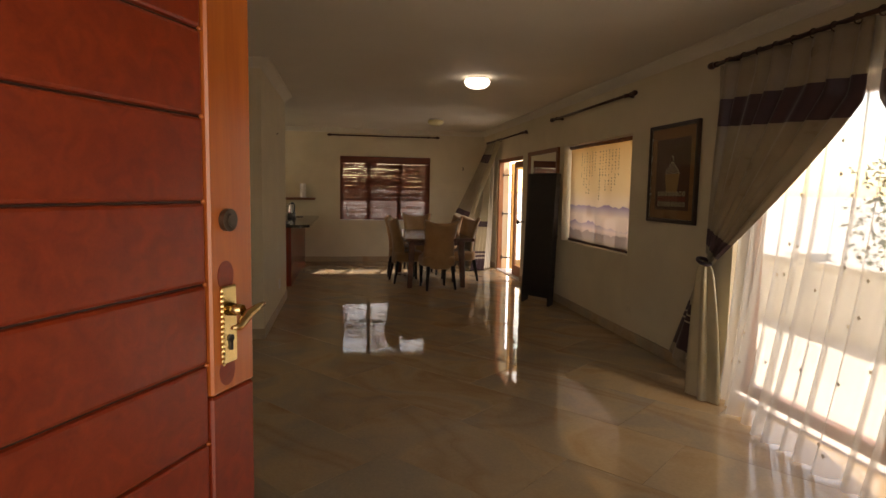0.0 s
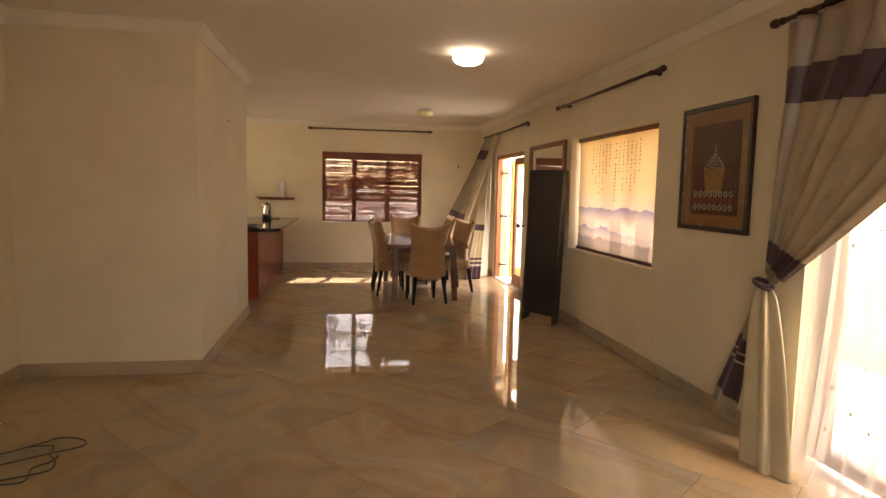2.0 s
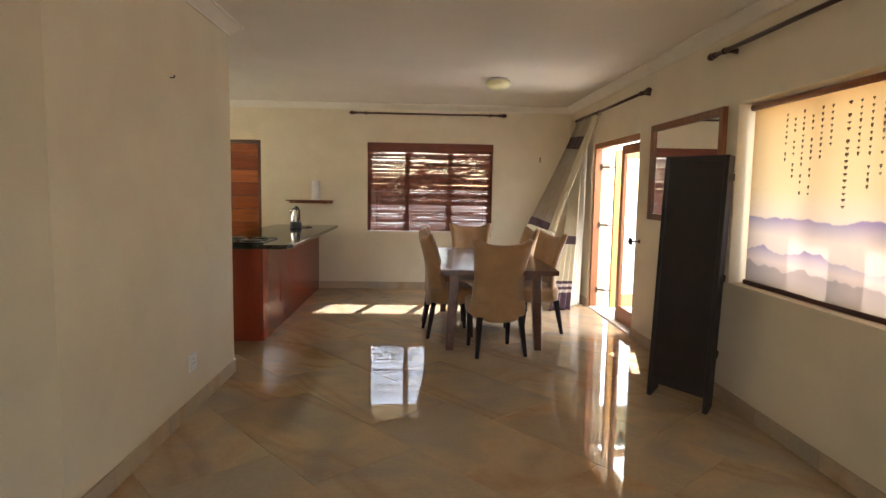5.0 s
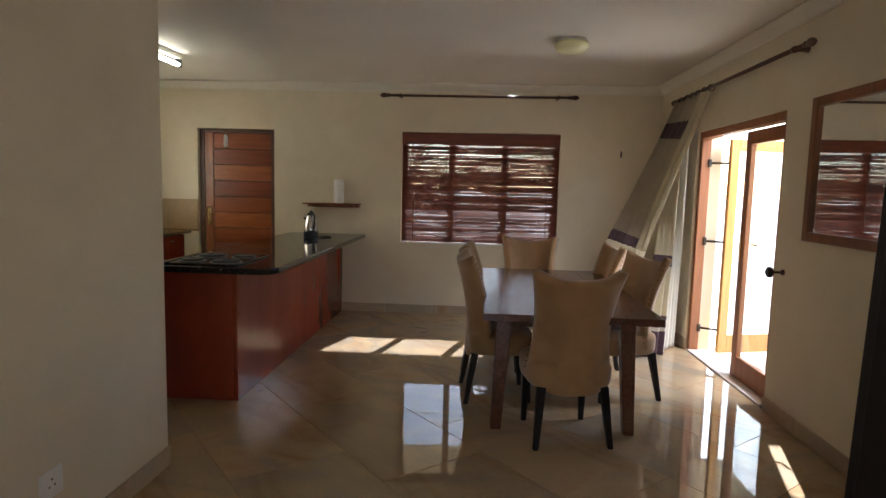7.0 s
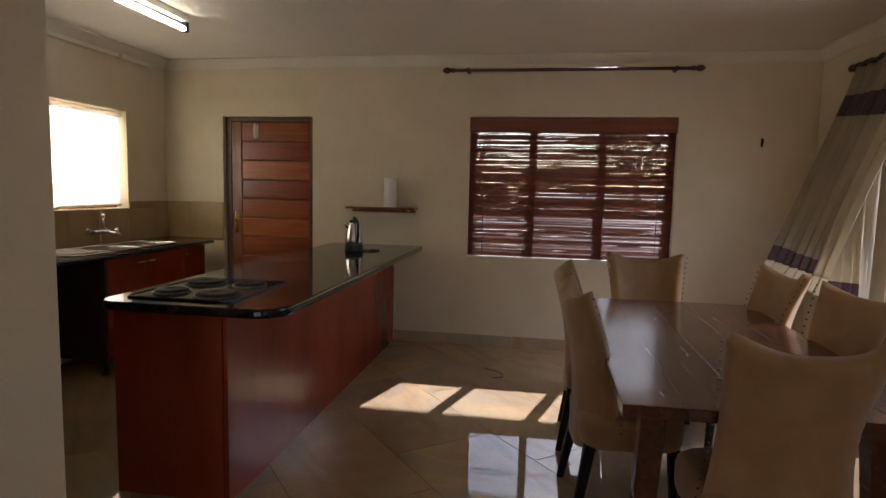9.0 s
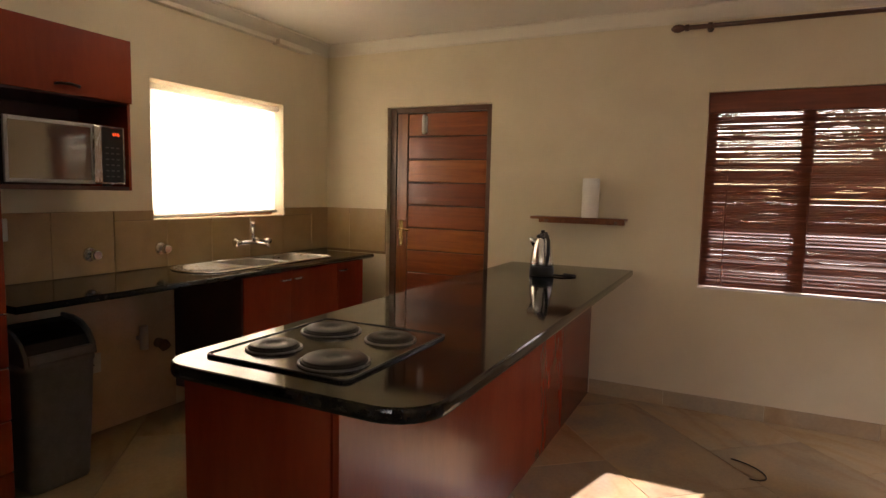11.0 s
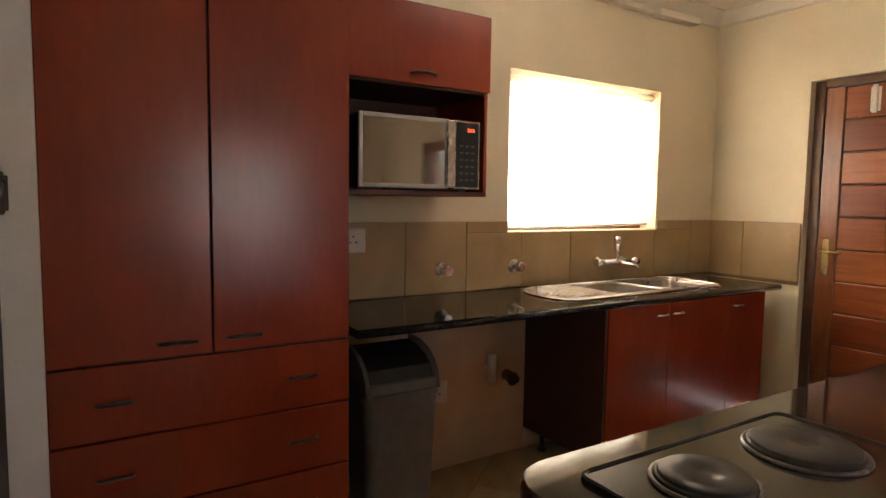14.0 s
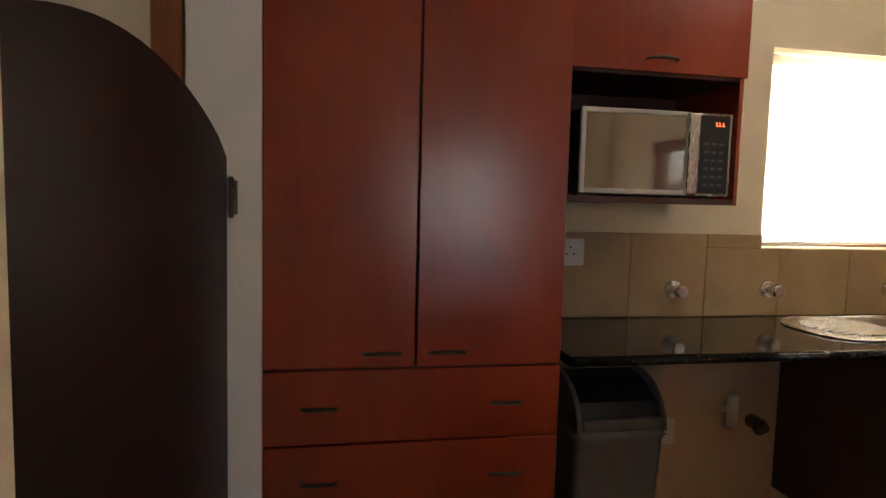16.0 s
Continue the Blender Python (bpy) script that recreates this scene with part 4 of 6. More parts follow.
def hung(name, label, top, foot, pleats, depth, mats, index, z_top):
    """A narrow panel that hangs in folds from a short line on the rod to a slanting line on the floor."""
    c = thing(name, (foot[0][0], foot[0][1], 0.0), label, "curtain")
    (ax, ay), (bx, by), (cx, cy), (dx, dy) = (*top, *foot)

    def f(u, v):
        s = v ** 1.4
        w = depth * (0.6 + 0.6 * v) * math.sin(2 * math.pi * pleats * u + 0.8 * v + 1.1 * math.sin(5 * u))
        x, y = (ax + (bx - ax) * u) * (1 - s) + (cx + (dx - cx) * u) * s, (ay + (by - ay) * u) * (1 - s) + (cy + (dy - cy) * u) * s
        return (x - 0.6 * w, y + 0.8 * w, z_top - (z_top - 0.012) * v)
    part("panel", sheet(bmesh.new(), f, 72, 60, index, 0.002), mats, c)


hung("sheer_curtain", "pale voile curtain bunched beside French door", ((2.55, 10.30), (2.56, 10.66)), ((2.52, 10.31), (2.30, 10.05)), 5, 0.022, [M_VOILE], lambda u, v: 0, 2.25)
hung("satin_curtain", "cream satin curtain with plum stripes at its foot", ((2.52, 10.40), (2.50, 10.72)), ((2.34, 9.99), (2.04, 9.86)), 4, 0.026, [M_BRIGHTSATIN, M_BAND, M_STRIPE],
     lambda u, v: 1 if 0.56 < v < 0.625 or v > 0.90 else (2 if 0.85 < v < 0.90 and int(v * 60) % 2 else (1 if 0.84 < v else 0)), 2.0)


def knob(y, z):
    k = thing("curtain_holdback", (XE, y, z), "round dark curtain holdback knob on the wall", "holdback")
    part("stem", tube(bmesh.new(), [(XE, y, z), (XE - 0.012, y, z), (XE - 0.014, y, z), (XE - 0.075, y, z)], [0.02, 0.018, 0.008, 0.008], 10), M_ROD, k)
    part("knob", tube(bmesh.new(), [(XE - 0.072, y, z), (XE - 0.078, y, z), (XE - 0.095, y, z), (XE - 0.105, y, z)], [0.020, 0.036, 0.036, 0.022], 18), M_EBONY, k)


knob(8.585, 0.955)

# ---- blinds ----
mb = thing("matchstick_blind", (0.65, YN + 0.045, 0.82), "red-brown matchstick reed blind, lowered", "blind")
part("valance", boxed((-0.232, YN + 0.012, 1.93), (1.527, YN + 0.032, 2.056), 0.004), M_REED, mb)
part("headrail", boxed((-0.230, YN + 0.034, 2.02), (1.525, YN + 0.065, 2.056), 0.002), M_EBONY, mb)
rnd = random.Random(8)


def bent_reed(h, seed):
    """One split reed across the blind: flat, slightly bowed and uneven along its length."""
    bm, rows = bmesh.new(), []
    for k in range(19):
        x = -0.875 + 1.75 * k / 18
        dz = 0.0018 * noise.noise(Vector((x * 2.6, seed * 7.3, 0))) + 0.0012 * noise.noise(Vector((x * 9.0, seed * 3.1, 5)))
        hh = h * (1 + 0.25 * noise.noise(Vector((x * 5.0, seed * 1.7, 9))))
        rows.append([bm.verts.new((x, y, dz + z)) for y, z in ((-0.0009, -hh / 2), (0.0009, -hh / 2), (0.0009, hh / 2), (-0.0009, hh / 2))])
    for a, b in zip(rows, rows[1:]):
        for k in range(4):
            bm.faces.new((a[k], a[(k + 1) % 4], b[(k + 1) % 4], b[k]))
    bm.faces.new(rows[0]), bm.faces.new(rows[-1])
    return mesh_of("reed", bm, M_REED)


reeds = [bent_reed(0.0157 + 0.0006 * k, k + 1) for k in range(8)]
z = 0.835
while z < 1.93:
    ob = new("reed", rnd.choice(reeds))
    ob.parent = mb
    ob.location = (rnd.uniform(-0.004, 0.004), rnd.uniform(-0.001, 0.001), z - 0.82)
    ob.rotation_euler = (rnd.gauss(-0.95, 0.045), rnd.gauss(0, 0.0012), 0)
    z += rnd.choice((0.0092, 0.0100, 0.0107, 0.0114, 0.0124))
for x in (-0.1, 0.35, 0.95, 1.4):
    part("cord", tube(bmesh.new(), [(x, YN + 0.037, 0.83), (x, YN + 0.037, 1.95)], 0.0018, 5), M_REED, mb)

pb = thing("roller_blind", (XE + 0.09, 6.0, 0.85), "printed peach roller blind with hazy violet hills", "blind")
part("fabric", sheet(bmesh.new(), lambda u, v: (XE + 0.09 + 0.006 * math.sin(7 * u + 1) * (1 - v), 5.115 + 1.775 * u, 0.845 + 1.12 * v), 40, 8), M_PRINT, pb)
part("roller", tube(bmesh.new(), [(XE + 0.095, 5.108, 1.982), (XE + 0.095, 6.922, 1.982)], 0.022, 14), M_TEAK, pb)
part("hem_bar", boxed((XE + 0.083, 5.108, 0.8205), (XE + 0.097, 6.90, 0.85), 0.003), M_CARCASS, pb)
bm, rnd = bmesh.new(), random.Random(4)
for k in range(13):
    y, n = 5.54 + 0.078 * k + (0.05 if k > 6 else 0), rnd.choice((7, 9, 12, 14, 15))
    if k == 6:
        n = 17
    for i in range(n):
        s = 0.013 if k == 6 else 0.008
        zc = 1.885 - 0.033 * i
        if rnd.random() < 0.9:
            box(bm, (XE + 0.0805, y - s, zc), (XE + 0.0815, y + s, zc + 0.006 + 0.010 * rnd.random()))
            box(bm, (XE + 0.0805, y - 0.003, zc - 0.006), (XE + 0.0815, y + 0.003, zc))
part("writing", bm, M_INK, pb, "columns of faded brush writing", kind="stuff")

kb = thing("roller_blind", (XK - 0.06, 10.27, 1.2), "plain white roller blind glowing with daylight", "blind")
part("fabric", sheet(bmesh.new(), lambda u, v: (XK - 0.055 + 0.004 * math.sin(5 * u), 9.705 + 1.12 * u, 1.205 + 0.02 * u + (0.77 - 0.02 * u) * v), 30, 8), M_WHITEBLIND, kb)
part("roller", tube(bmesh.new(), [(XK - 0.06, 9.695, 1.998), (XK - 0.06, 10.845, 1.998)], 0.02, 14), M_WHITEBLIND, kb)
part("hem_bar", tube(bmesh.new(), [(XK - 0.053, 9.70, 1.203), (XK - 0.053, 10.83, 1.222)], 0.008, 10), M_PLASTICWHITE, kb)

# ---- ceiling lamps ----


def dome_lamp(x, y, mat, label):
    l = thing("ceiling_light", (x, y, TOP), label, "ceiling light")
    part("base", lathe(bmesh.new(), (x, y, TOP), [(0.108, 0.0), (0.11, -0.012), (0.105, -0.028), (0.09, -0.03)], 32), M_PLASTICWHITE, l)
    part("shade", lathe(bmesh.new(), (x, y, TOP), [(0.120, -0.022), (0.130, -0.040), (0.126, -0.066), (0.104, -0.090), (0.066, -0.106), (0.02, -0.112)], 32), mat, l, smooth=True)


dome_lamp(1.20, 5.73, M_DOME, "round opal glass ceiling light, switched on")
dome_lamp(1.32, 9.37, M_OPAL, "round opal glass ceiling light, switched off")
tl = thing("fluorescent_light", (-2.08, 9.66, TOP), "lit fluorescent tube batten on kitchen ceiling", "ceiling light")
part("batten", boxed((-2.105, 9.28, TOP - 0.045), (-2.055, 10.02, TOP), 0.004), M_PLASTICWHITE, tl)
for y in (9.285, 10.0):
    part("lamp_holder", boxed((-2.10, y - 0.012, TOP - 0.115), (-2.06, y + 0.026, TOP - 0.046), 0.004), M_IRON, tl)
part("tube", tube(bmesh.new(), [(-2.08, 9.312, TOP - 0.095), (-2.08, 9.988, TOP - 0.095)], 0.019, 14), M_TUBE, tl)

# ---- living side ----
pic = thing("framed_picture", (XE, 4.33, 1.18), "dark-framed print of a basket above rows of rings", "picture")
Y0, Y1, Z0, Z1 = 3.955, 4.705, 1.185, 2.02
XP = XE - 0.035
M_MAT = surf("tan_mount_board", (0.25, 0.105, 0.036), (0.36, 0.17, 0.065), 9, 0.7, 0.05, (1, 1, 4))
M_PRINTDARK = surf("dark_print", (0.075, 0.026, 0.018), (0.12, 0.042, 0.028), 8, 0.7, 0.02)
M_BASKET = surf("basket_ochre", (0.30, 0.15, 0.045), (0.40, 0.22, 0.07), 20, 0.7, 0.02)
M_PALE = surf("pale_ring_ink", (0.42, 0.36, 0.26), (0.52, 0.45, 0.33), 20, 0.7, 0.02)
M_RINGRED = surf("red_ring_ink", (0.30, 0.045, 0.03), (0.38, 0.07, 0.045), 20, 0.7, 0.02)
bm = bmesh.new()
box(bm, (XP, Y0, Z0), (XE - 0.002, Y0 + 0.028, Z1), 0.003)
box(bm, (XP, Y1 - 0.028, Z0), (XE - 0.002, Y1, Z1), 0.003)
box(bm, (XP + 0.001, Y0 + 0.028, Z0), (XE - 0.002, Y1 - 0.028, Z0 + 0.028), 0.003)
box(bm, (XP + 0.001, Y0 + 0.028, Z1 - 0.028), (XE - 0.002, Y1 - 0.028, Z1), 0.003)
part("frame", bm, M_EBONY, pic)
part("slip", frame_bars(bmesh.new(), "x", XP + 0.010, XE - 0.006, Y0 + 0.028, Y1 - 0.028, Z0 + 0.028, Z1 - 0.028, 0.008), M_STEEL, pic, "thin silver slip")
part("mount", boxed((XE - 0.014, Y0 + 0.030, Z0 + 0.030), (XE - 0.006, Y1 - 0.030, Z1 - 0.030)), M_MAT, pic)
part("print", boxed((XE - 0.0155, Y0 + 0.115, Z0 + 0.11), (XE - 0.0142, Y1 - 0.115, Z1 - 0.125)), M_PRINTDARK, pic)
bm = bmesh.new()
prism(bm, [(4.25, 1.44), (4.41, 1.44), (4.445, 1.60), (4.215, 1.60)], "x", XE - 0.0168, XE - 0.0157)
part("basket", bm, M_BASKET, pic)
bm = bmesh.new()
for k in range(5):
    r = 0.115 - 0.016 * k - 0.002 * k * k
    pts = [Vector((XE - 0.0165, 4.33 + r * math.cos(a), 1.607 + 0.021 * k + 0.008 * math.sin(6 * a))) for a in [math.pi * i / 14 for i in range(15)]]
    tube(bm, pts, 0.0035, 5)
tube(bm, [(XE - 0.0165, 4.325, 1.71), (XE - 0.0165, 4.315, 1.735), (XE - 0.0165, 4.345, 1.75)], 0.005, 6)
part("basket_lid", bm, M_PALE, pic, "pale striped basket lid")
for row, mt in ((0, M_PALE), (1, M_RINGRED), (2, M_PALE)):
    for k in range(8):
        c = Vector((XE - 0.0162, 4.138 + 0.055 * k, 1.345 + 0.044 * row))
        part("ring", tube(bmesh.new(), [c + Vector((0, 0.016 * math.cos(a), 0.017 * math.sin(a))) for a in [2 * math.pi * i / 12 for i in range(13)]], 0.0045, 5), mt, pic)
part("pane", boxed((XE - 0.024, Y0 + 0.030, Z0 + 0.030), (XE - 0.022, Y1 - 0.030, Z1 - 0.030)), M_GLASS, pic).visible_shadow = False

mir = thing("wall_mirror", (XE, 7.7, 1.18), "large wall mirror in a dark wooden frame", "mirror")
bm = frame_bars(bmesh.new(), "x", XE - 0.038, XE - 0.002, 7.06, 8.34, 1.18, 2.01, 0.055)
part("frame", bm, M_TEAK, mir)
part("mirror_glass", boxed((XE - 0.018, 7.105, 1.225), (XE - 0.006, 8.295, 1.965)), M_MIRROR, mir)

fs = thing("folding_screen", (2.4, 7.0, 0), "black folding room divider screen, folded and leaning on the wall", "room divider")
hinge_line = [((2.195, 7.05), (2.435, 6.66)), ((2.23, 7.10), (2.465, 6.70)), ((2.265, 7.15), (2.495, 6.745)), ((2.30, 7.20), (2.525, 6.79))]
for k, (a, b) in enumerate(hinge_line):
    a, b = Vector(a), Vector(b)
    d = (b - a).normalized()
    L = (b - a).length
    m = Matrix(((1, 0, 0.03, -0.05), (0, 1, 0, 0), (0, 0, 1, 0), (0, 0, 0, 1))) @ Matrix.Translation((a.x, a.y, 0)) @ Matrix.Rotation(math.atan2(d.y, d.x), 4, "Z")
    bm = boxed((0, -0.012, 0.0), (0.032, 0.012, 1.66), 0.003)
    box(bm, (L - 0.032, -0.012, 0.0), (L, 0.012, 1.66), 0.003)
    box(bm, (0.032, -0.011, 0.10), (L - 0.032, 0.011, 0.14), 0.002)
    box(bm, (0.032, -0.011, 1.62), (L - 0.032, 0.011, 1.66), 0.002)
    pf = part("panel_frame", turned(bm, m), M_SCREEN, fs)
    part("panel", turned(boxed((0.030, -0.006, 0.138), (L - 0.030, 0.006, 1.622)), m), M_SCREEN, pf)
    if k < 3:
        for z in (0.35, 0.85, 1.50):
            part("hinge", turned(boxed((L - 0.001, 0.004, z), (L + 0.003, 0.034, z + 0.045), 0.001), m), M_IRON, pf, "small metal hinge")


def socket(name, x, y, z, nx, label, mat=None, w=0.06, h=0.055):
    s = thing(name, (x, y, z), label, "socket")
    part("plate", boxed((x, y - w, z - h), (x + nx * 0.009, y + w, z + h), 0.004), mat or M_PLASTICWHITE, s)
    bm = bmesh.new()
    for dy, dz in ((0, 0.018), (-0.014, -0.008), (0.014, -0.008)):
        prism(bm, disc((y + dy, z + dz), 0.0045, 10), "x", x + nx * 0.0085, x + nx * 0.0098)
    part("pin_holes", bm, M_BLACK, s)


socket("wall_socket", BX, 6.69, 0.32, 1, "white square wall socket low on cream wall")
socket("wall_socket", XE, 5.02, 0.295, -1, "cream blanking plate low on the wall", M_WALL, 0.035, 0.055)
bm = tube(bmesh.new(), [(BX, 6.48, 2.01), (BX + 0.02, 6.48, 2.012), (BX + 0.025, 6.48, 2.025)], 0.004, 6)
solo("picture_hook", bm, M_BRONZE, "small bare picture hook in the wall", "hook")
bm = tube(bmesh.new(), [(2.19, YN, 1.84), (2.19, YN - 0.02, 1.84), (2.19, YN - 0.03, 1.86), (2.19, YN - 0.028, 1.885)], 0.005, 6)
tube(bm, [(2.19, YN - 0.003, 1.82), (2.19, YN - 0.003, 1.89)], 0.008, 6)
solo("wall_hook", bm, M_BRONZE, "small dark metal wall hook", "hook")

# bits on the floor by the living room wall
dec = thing("decoder_box", (-1.98, 4.38, 0), "small black set-top box on the floor", "electronics")
part("case", boxed((-2.10, 4.24, 0.006), (-1.86, 4.46, 0.05), 0.006), M_BLACK, dec)
part("base_sheet", boxed((-2.08, 4.16, 0.0), (-1.80, 4.45, 0.005), 0.001), M_PAPER, dec, "white paper under the box")
adp = thing("power_adapter", (-1.78, 3.86, 0), "black power adapter lying on the floor", "electronics")
part("body", boxed((-1.83, 3.80, 0.0), (-1.75, 3.91, 0.065), 0.012, 2), M_BLACK, adp)
part("plug", tube(bmesh.new(), [(-1.79, 3.90, 0.035), (-1.80, 3.97, 0.045)], [0.024, 0.015], 10), M_BLACK, adp)
rnd = random.Random(2)
for k in range(3):
    bm = bmesh.new()
    pts = []
    for i in range(60):
        a = i / 59
        pts.append((-1.80 + 0.55 * math.sin(2.6 * a + 0.5 * k) + 0.07 * math.sin(11 * a + k), 3.86 + 0.30 * math.sin(3.4 * a + 1.2 * k) * (1 - 0.3 * k) - 0.10 * k * a, 0.006 + 0.012 * abs(math.sin(9 * a + k))))
    tube(bm, pts, 0.0038, 6)
    solo("cable", bm, M_BLACK, "tangled black cable lying on the floor", "cable", group="loose cables")

# ---- dining table and chairs ----
tb = thing("dining_table", (1.18, 9.0, 0), "dark walnut dining table with thick top", "table")
TX0, TX1, TY0, TY1, TZ = 0.70, 1.72, 8.03, 10.02, 0.735
for k in range(5):
    w = (TX1 - TX0) / 5
    part("top_board", boxed((TX0 + k * w + 0.0004, TY0, TZ - 0.042), (TX0 + (k + 1) * w - 0.0004, TY1, TZ), 0.002), M_TABLE, tb)
part("apron", box(box(box(boxed((TX0 + 0.13, TY0 + 0.20, TZ - 0.115), (TX1 - 0.13, TY0 + 0.225, TZ - 0.0425)), (TX0 + 0.13, TY1 - 0.225, TZ - 0.115), (TX1 - 0.13, TY1 - 0.20, TZ - 0.0425)), (TX0 + 0.10, TY0 + 0.225, TZ - 0.115), (TX0 + 0.125, TY1 - 0.225, TZ - 0.0425)), (TX1 - 0.125, TY0 + 0.225, TZ - 0.115), (TX1 - 0.10, TY1 - 0.225, TZ - 0.0425)), M_TABLE, tb)
for sx in (0, 1):
    for sy in (0, 1):
        x = TX0 + 0.13 if sx == 0 else TX1 - 0.17
        y = TY0 + 0.18 if sy == 0 else TY1 - 0.18
        ox, oy = (-0.035 if sx == 0 else 0.035), (-0.02 if sy == 0 else 0.02)
        bm = bmesh.new()
        ring = lambda cx, cy, z, r: [bm.verts.new((cx + a * r, cy + b * r, z)) for a, b in ((-1, -1), (1, -1), (1, 1), (-1, 1))]
        lo, hi = ring(x + ox, y + oy, 0.0, 0.032), ring(x, y, TZ - 0.0425, 0.045)
        bm.faces.new(lo), bm.faces.new(hi)
        for q in range(4):
            bm.faces.new((lo[q], lo[(q + 1) % 4], hi[(q + 1) % 4], hi[q]))
        bmesh.ops.bevel(bm, geom=bm.edges[:], offset=0.005, segments=2, affect="EDGES", profile=0.5)
        part("leg", bm, M_TABLE, tb)


def dining_chair():
    """A wing-backed upholstered chair that looks along +y, its base at the origin."""
    c = thing("dining_chair", (0, 0, 0), "tan upholstered wing-back dining chair with black legs", "chair", "chairs round the table")

    def back(u, v):
        s = 2 * u - 1
        half = 0.226 + 0.036 * abs(2 * v - 0.9) ** 1.8
        side = max(0.0, abs(s) - 0.25) / 0.75
        z = 0.30 + (0.65 + 0.05 * abs(s) ** 2.5) * v + 0.09 * (1 - v) * side ** 2.2
        y = -0.215 + 0.13 * side ** 2 * (1.05 - 0.55 * v) - 0.075 * v ** 1.6 + 0.025 * math.sin(math.pi * v)
        return (s * half, y, z)
    bm = sheet(bmesh.new(), back, 22, 18, thick=0.055)
    bmesh.ops.smooth_vert(bm, verts=[v for v in bm.verts if v.is_manifold], factor=0.3, use_axis_x=False, use_axis_y=True, use_axis_z=True)
    part("backrest", bm, M_CHAIR, c)
    prof = [(math.copysign(abs(math.cos(a)) ** 0.45, math.cos(a)) * 0.245, 0.02 + math.copysign(abs(math.sin(a)) ** 0.45, math.sin(a)) * 0.225) for a in [2 * math.pi * k / 36 for k in range(36)]]
    bm = bmesh.new()
    rows = []
    for z, k in ((0.335, 0.90), (0.345, 0.96), (0.37, 0.99), (0.44, 1.0), (0.465, 0.97), (0.482, 0.88), (0.49, 0.6), (0.492, 0.2)):
        rows.append([bm.verts.new((x * k, 0.02 + (y - 0.02) * k, z)) for x, y in prof])
    for a, b in zip(rows, rows[1:]):
        for q in range(36):
            bm.faces.new((a[q], a[(q + 1) % 36], b[(q + 1) % 36], b[q])).smooth = True
    bm.faces.new(rows[0]), bm.faces.new(rows[-1])
    part("seat", bm, M_CHAIR, c)
    bm = bmesh.new()
    for s in (-1, 1):
        for k in range(18):
            v = 0.06 + 0.92 * k / 17
            p = Vector(back(0.5 + 0.5 * s, v))
            bmesh.ops.create_icosphere(bm, subdivisions=1, radius=0.005, matrix=Matrix.Translation(p + Vector((s * 0.002, 0.028, 0))))
    part("studs", bm, M_BRONZE, c, "row of bronze studs", kind="stuff")
    for x, y, ox, oy in ((-0.18, -0.16, -0.035, -0.06), (0.18, -0.16, 0.035, -0.06), (-0.18, 0.19, -0.005, 0.02), (0.18, 0.19, 0.005, 0.02)):
        bm = bmesh.new()
        lo = [bm.verts.new((x + ox + a * 0.015, y + oy + b * 0.015, 0.0)) for a, b in ((-1, -1), (1, -1), (1, 1), (-1, 1))]
        hi = [bm.verts.new((x + a * 0.024, y + b * 0.024, 0.345)) for a, b in ((-1, -1), (1, -1), (1, 1), (-1, 1))]
        bm.faces.new(lo), bm.faces.new(hi)
        for q in range(4):
            bm.faces.new((lo[q], lo[(q + 1) % 4], hi[(q + 1) % 4], hi[q]))
        bmesh.ops.bevel(bm, geom=bm.edges[:], offset=0.004, segments=1, affect="EDGES", profile=0.5)
        part("leg", bm, M_LEG, c)
    return c


chair = dining_chair()
chair.matrix_basis = pose(1.19, 8.15, 0, 0, 0, 9)
for m in (pose(0.80, 8.80, 0, 0, 0, -84), pose(0.79, 9.50, 0, 0, 0, -93), pose(1.67, 8.93, 0, 0, 0, 108), pose(1.58, 9.68, 0, 0, 0, 94), pose(1.14, 10.12, 0, 0, 0, 180)):
    copy_thing(chair, m)

# ---- kitchen ----
CZ = 0.895


def rounded(x0, y0, x1, y1, radii, n=8):
    """Plan outline with a radius at each corner: (x0,y0), (x1,y0), (x1,y1), (x0,y1)."""
    out = []
    for (cx, cy, sx, sy, a0), r in zip(((x0, y0, 1, 1, 180), (x1, y0, -1, 1, 270), (x1, y1, -1, -1, 0), (x0, y1, 1, -1, 90)), radii):
        if r <= 0:
            out.append((cx, cy))
            continue
        for k in range(n + 1):
            a = radians(a0 + 90 * k / n)
            out.append((cx + sx * r + r * math.cos(a), cy + sy * r + r * math.sin(a)))
    return out


def slab(name, outline, z0, z1, mat, parent=None, ease=0.012, label=""):
    """A worktop with an eased upper and lower rim."""
    c = Vector((sum(p[0] for p in outline) / len(outline), sum(p[1] for p in outline) / len(outline)))
    bm = bmesh.new()
    n = len(outline)
    rows = []
    for z, e in ((z0, 0.6), (z0 + ease * 0.5, 0.15), (z0 + ease, 0.0), (z1 - ease, 0.0), (z1 - ease * 0.4, 0.25), (z1, 1.0)):
        row = []
        for k, p in enumerate(outline):
            a, b = Vector(outline[k - 1]), Vector(outline[(k + 1) % n])
            t = (b - a).normalized()
            nn = Vector((-t.y, t.x))
            row.append(bm.verts.new((*(Vector(p) + nn * e * ease * 0.6), z)))
        rows.append(row)
    for a, b in zip(rows, rows[1:]):
        for k in range(n):
            bm.faces.new((a[k], a[(k + 1) % n], b[(k + 1) % n], b[k]))
    bm.faces.new(rows[0]), bm.faces.new(rows[-1])
    return part(name, bm, mat, parent, label) if parent else solo(name, bm, mat, label, "worktop")


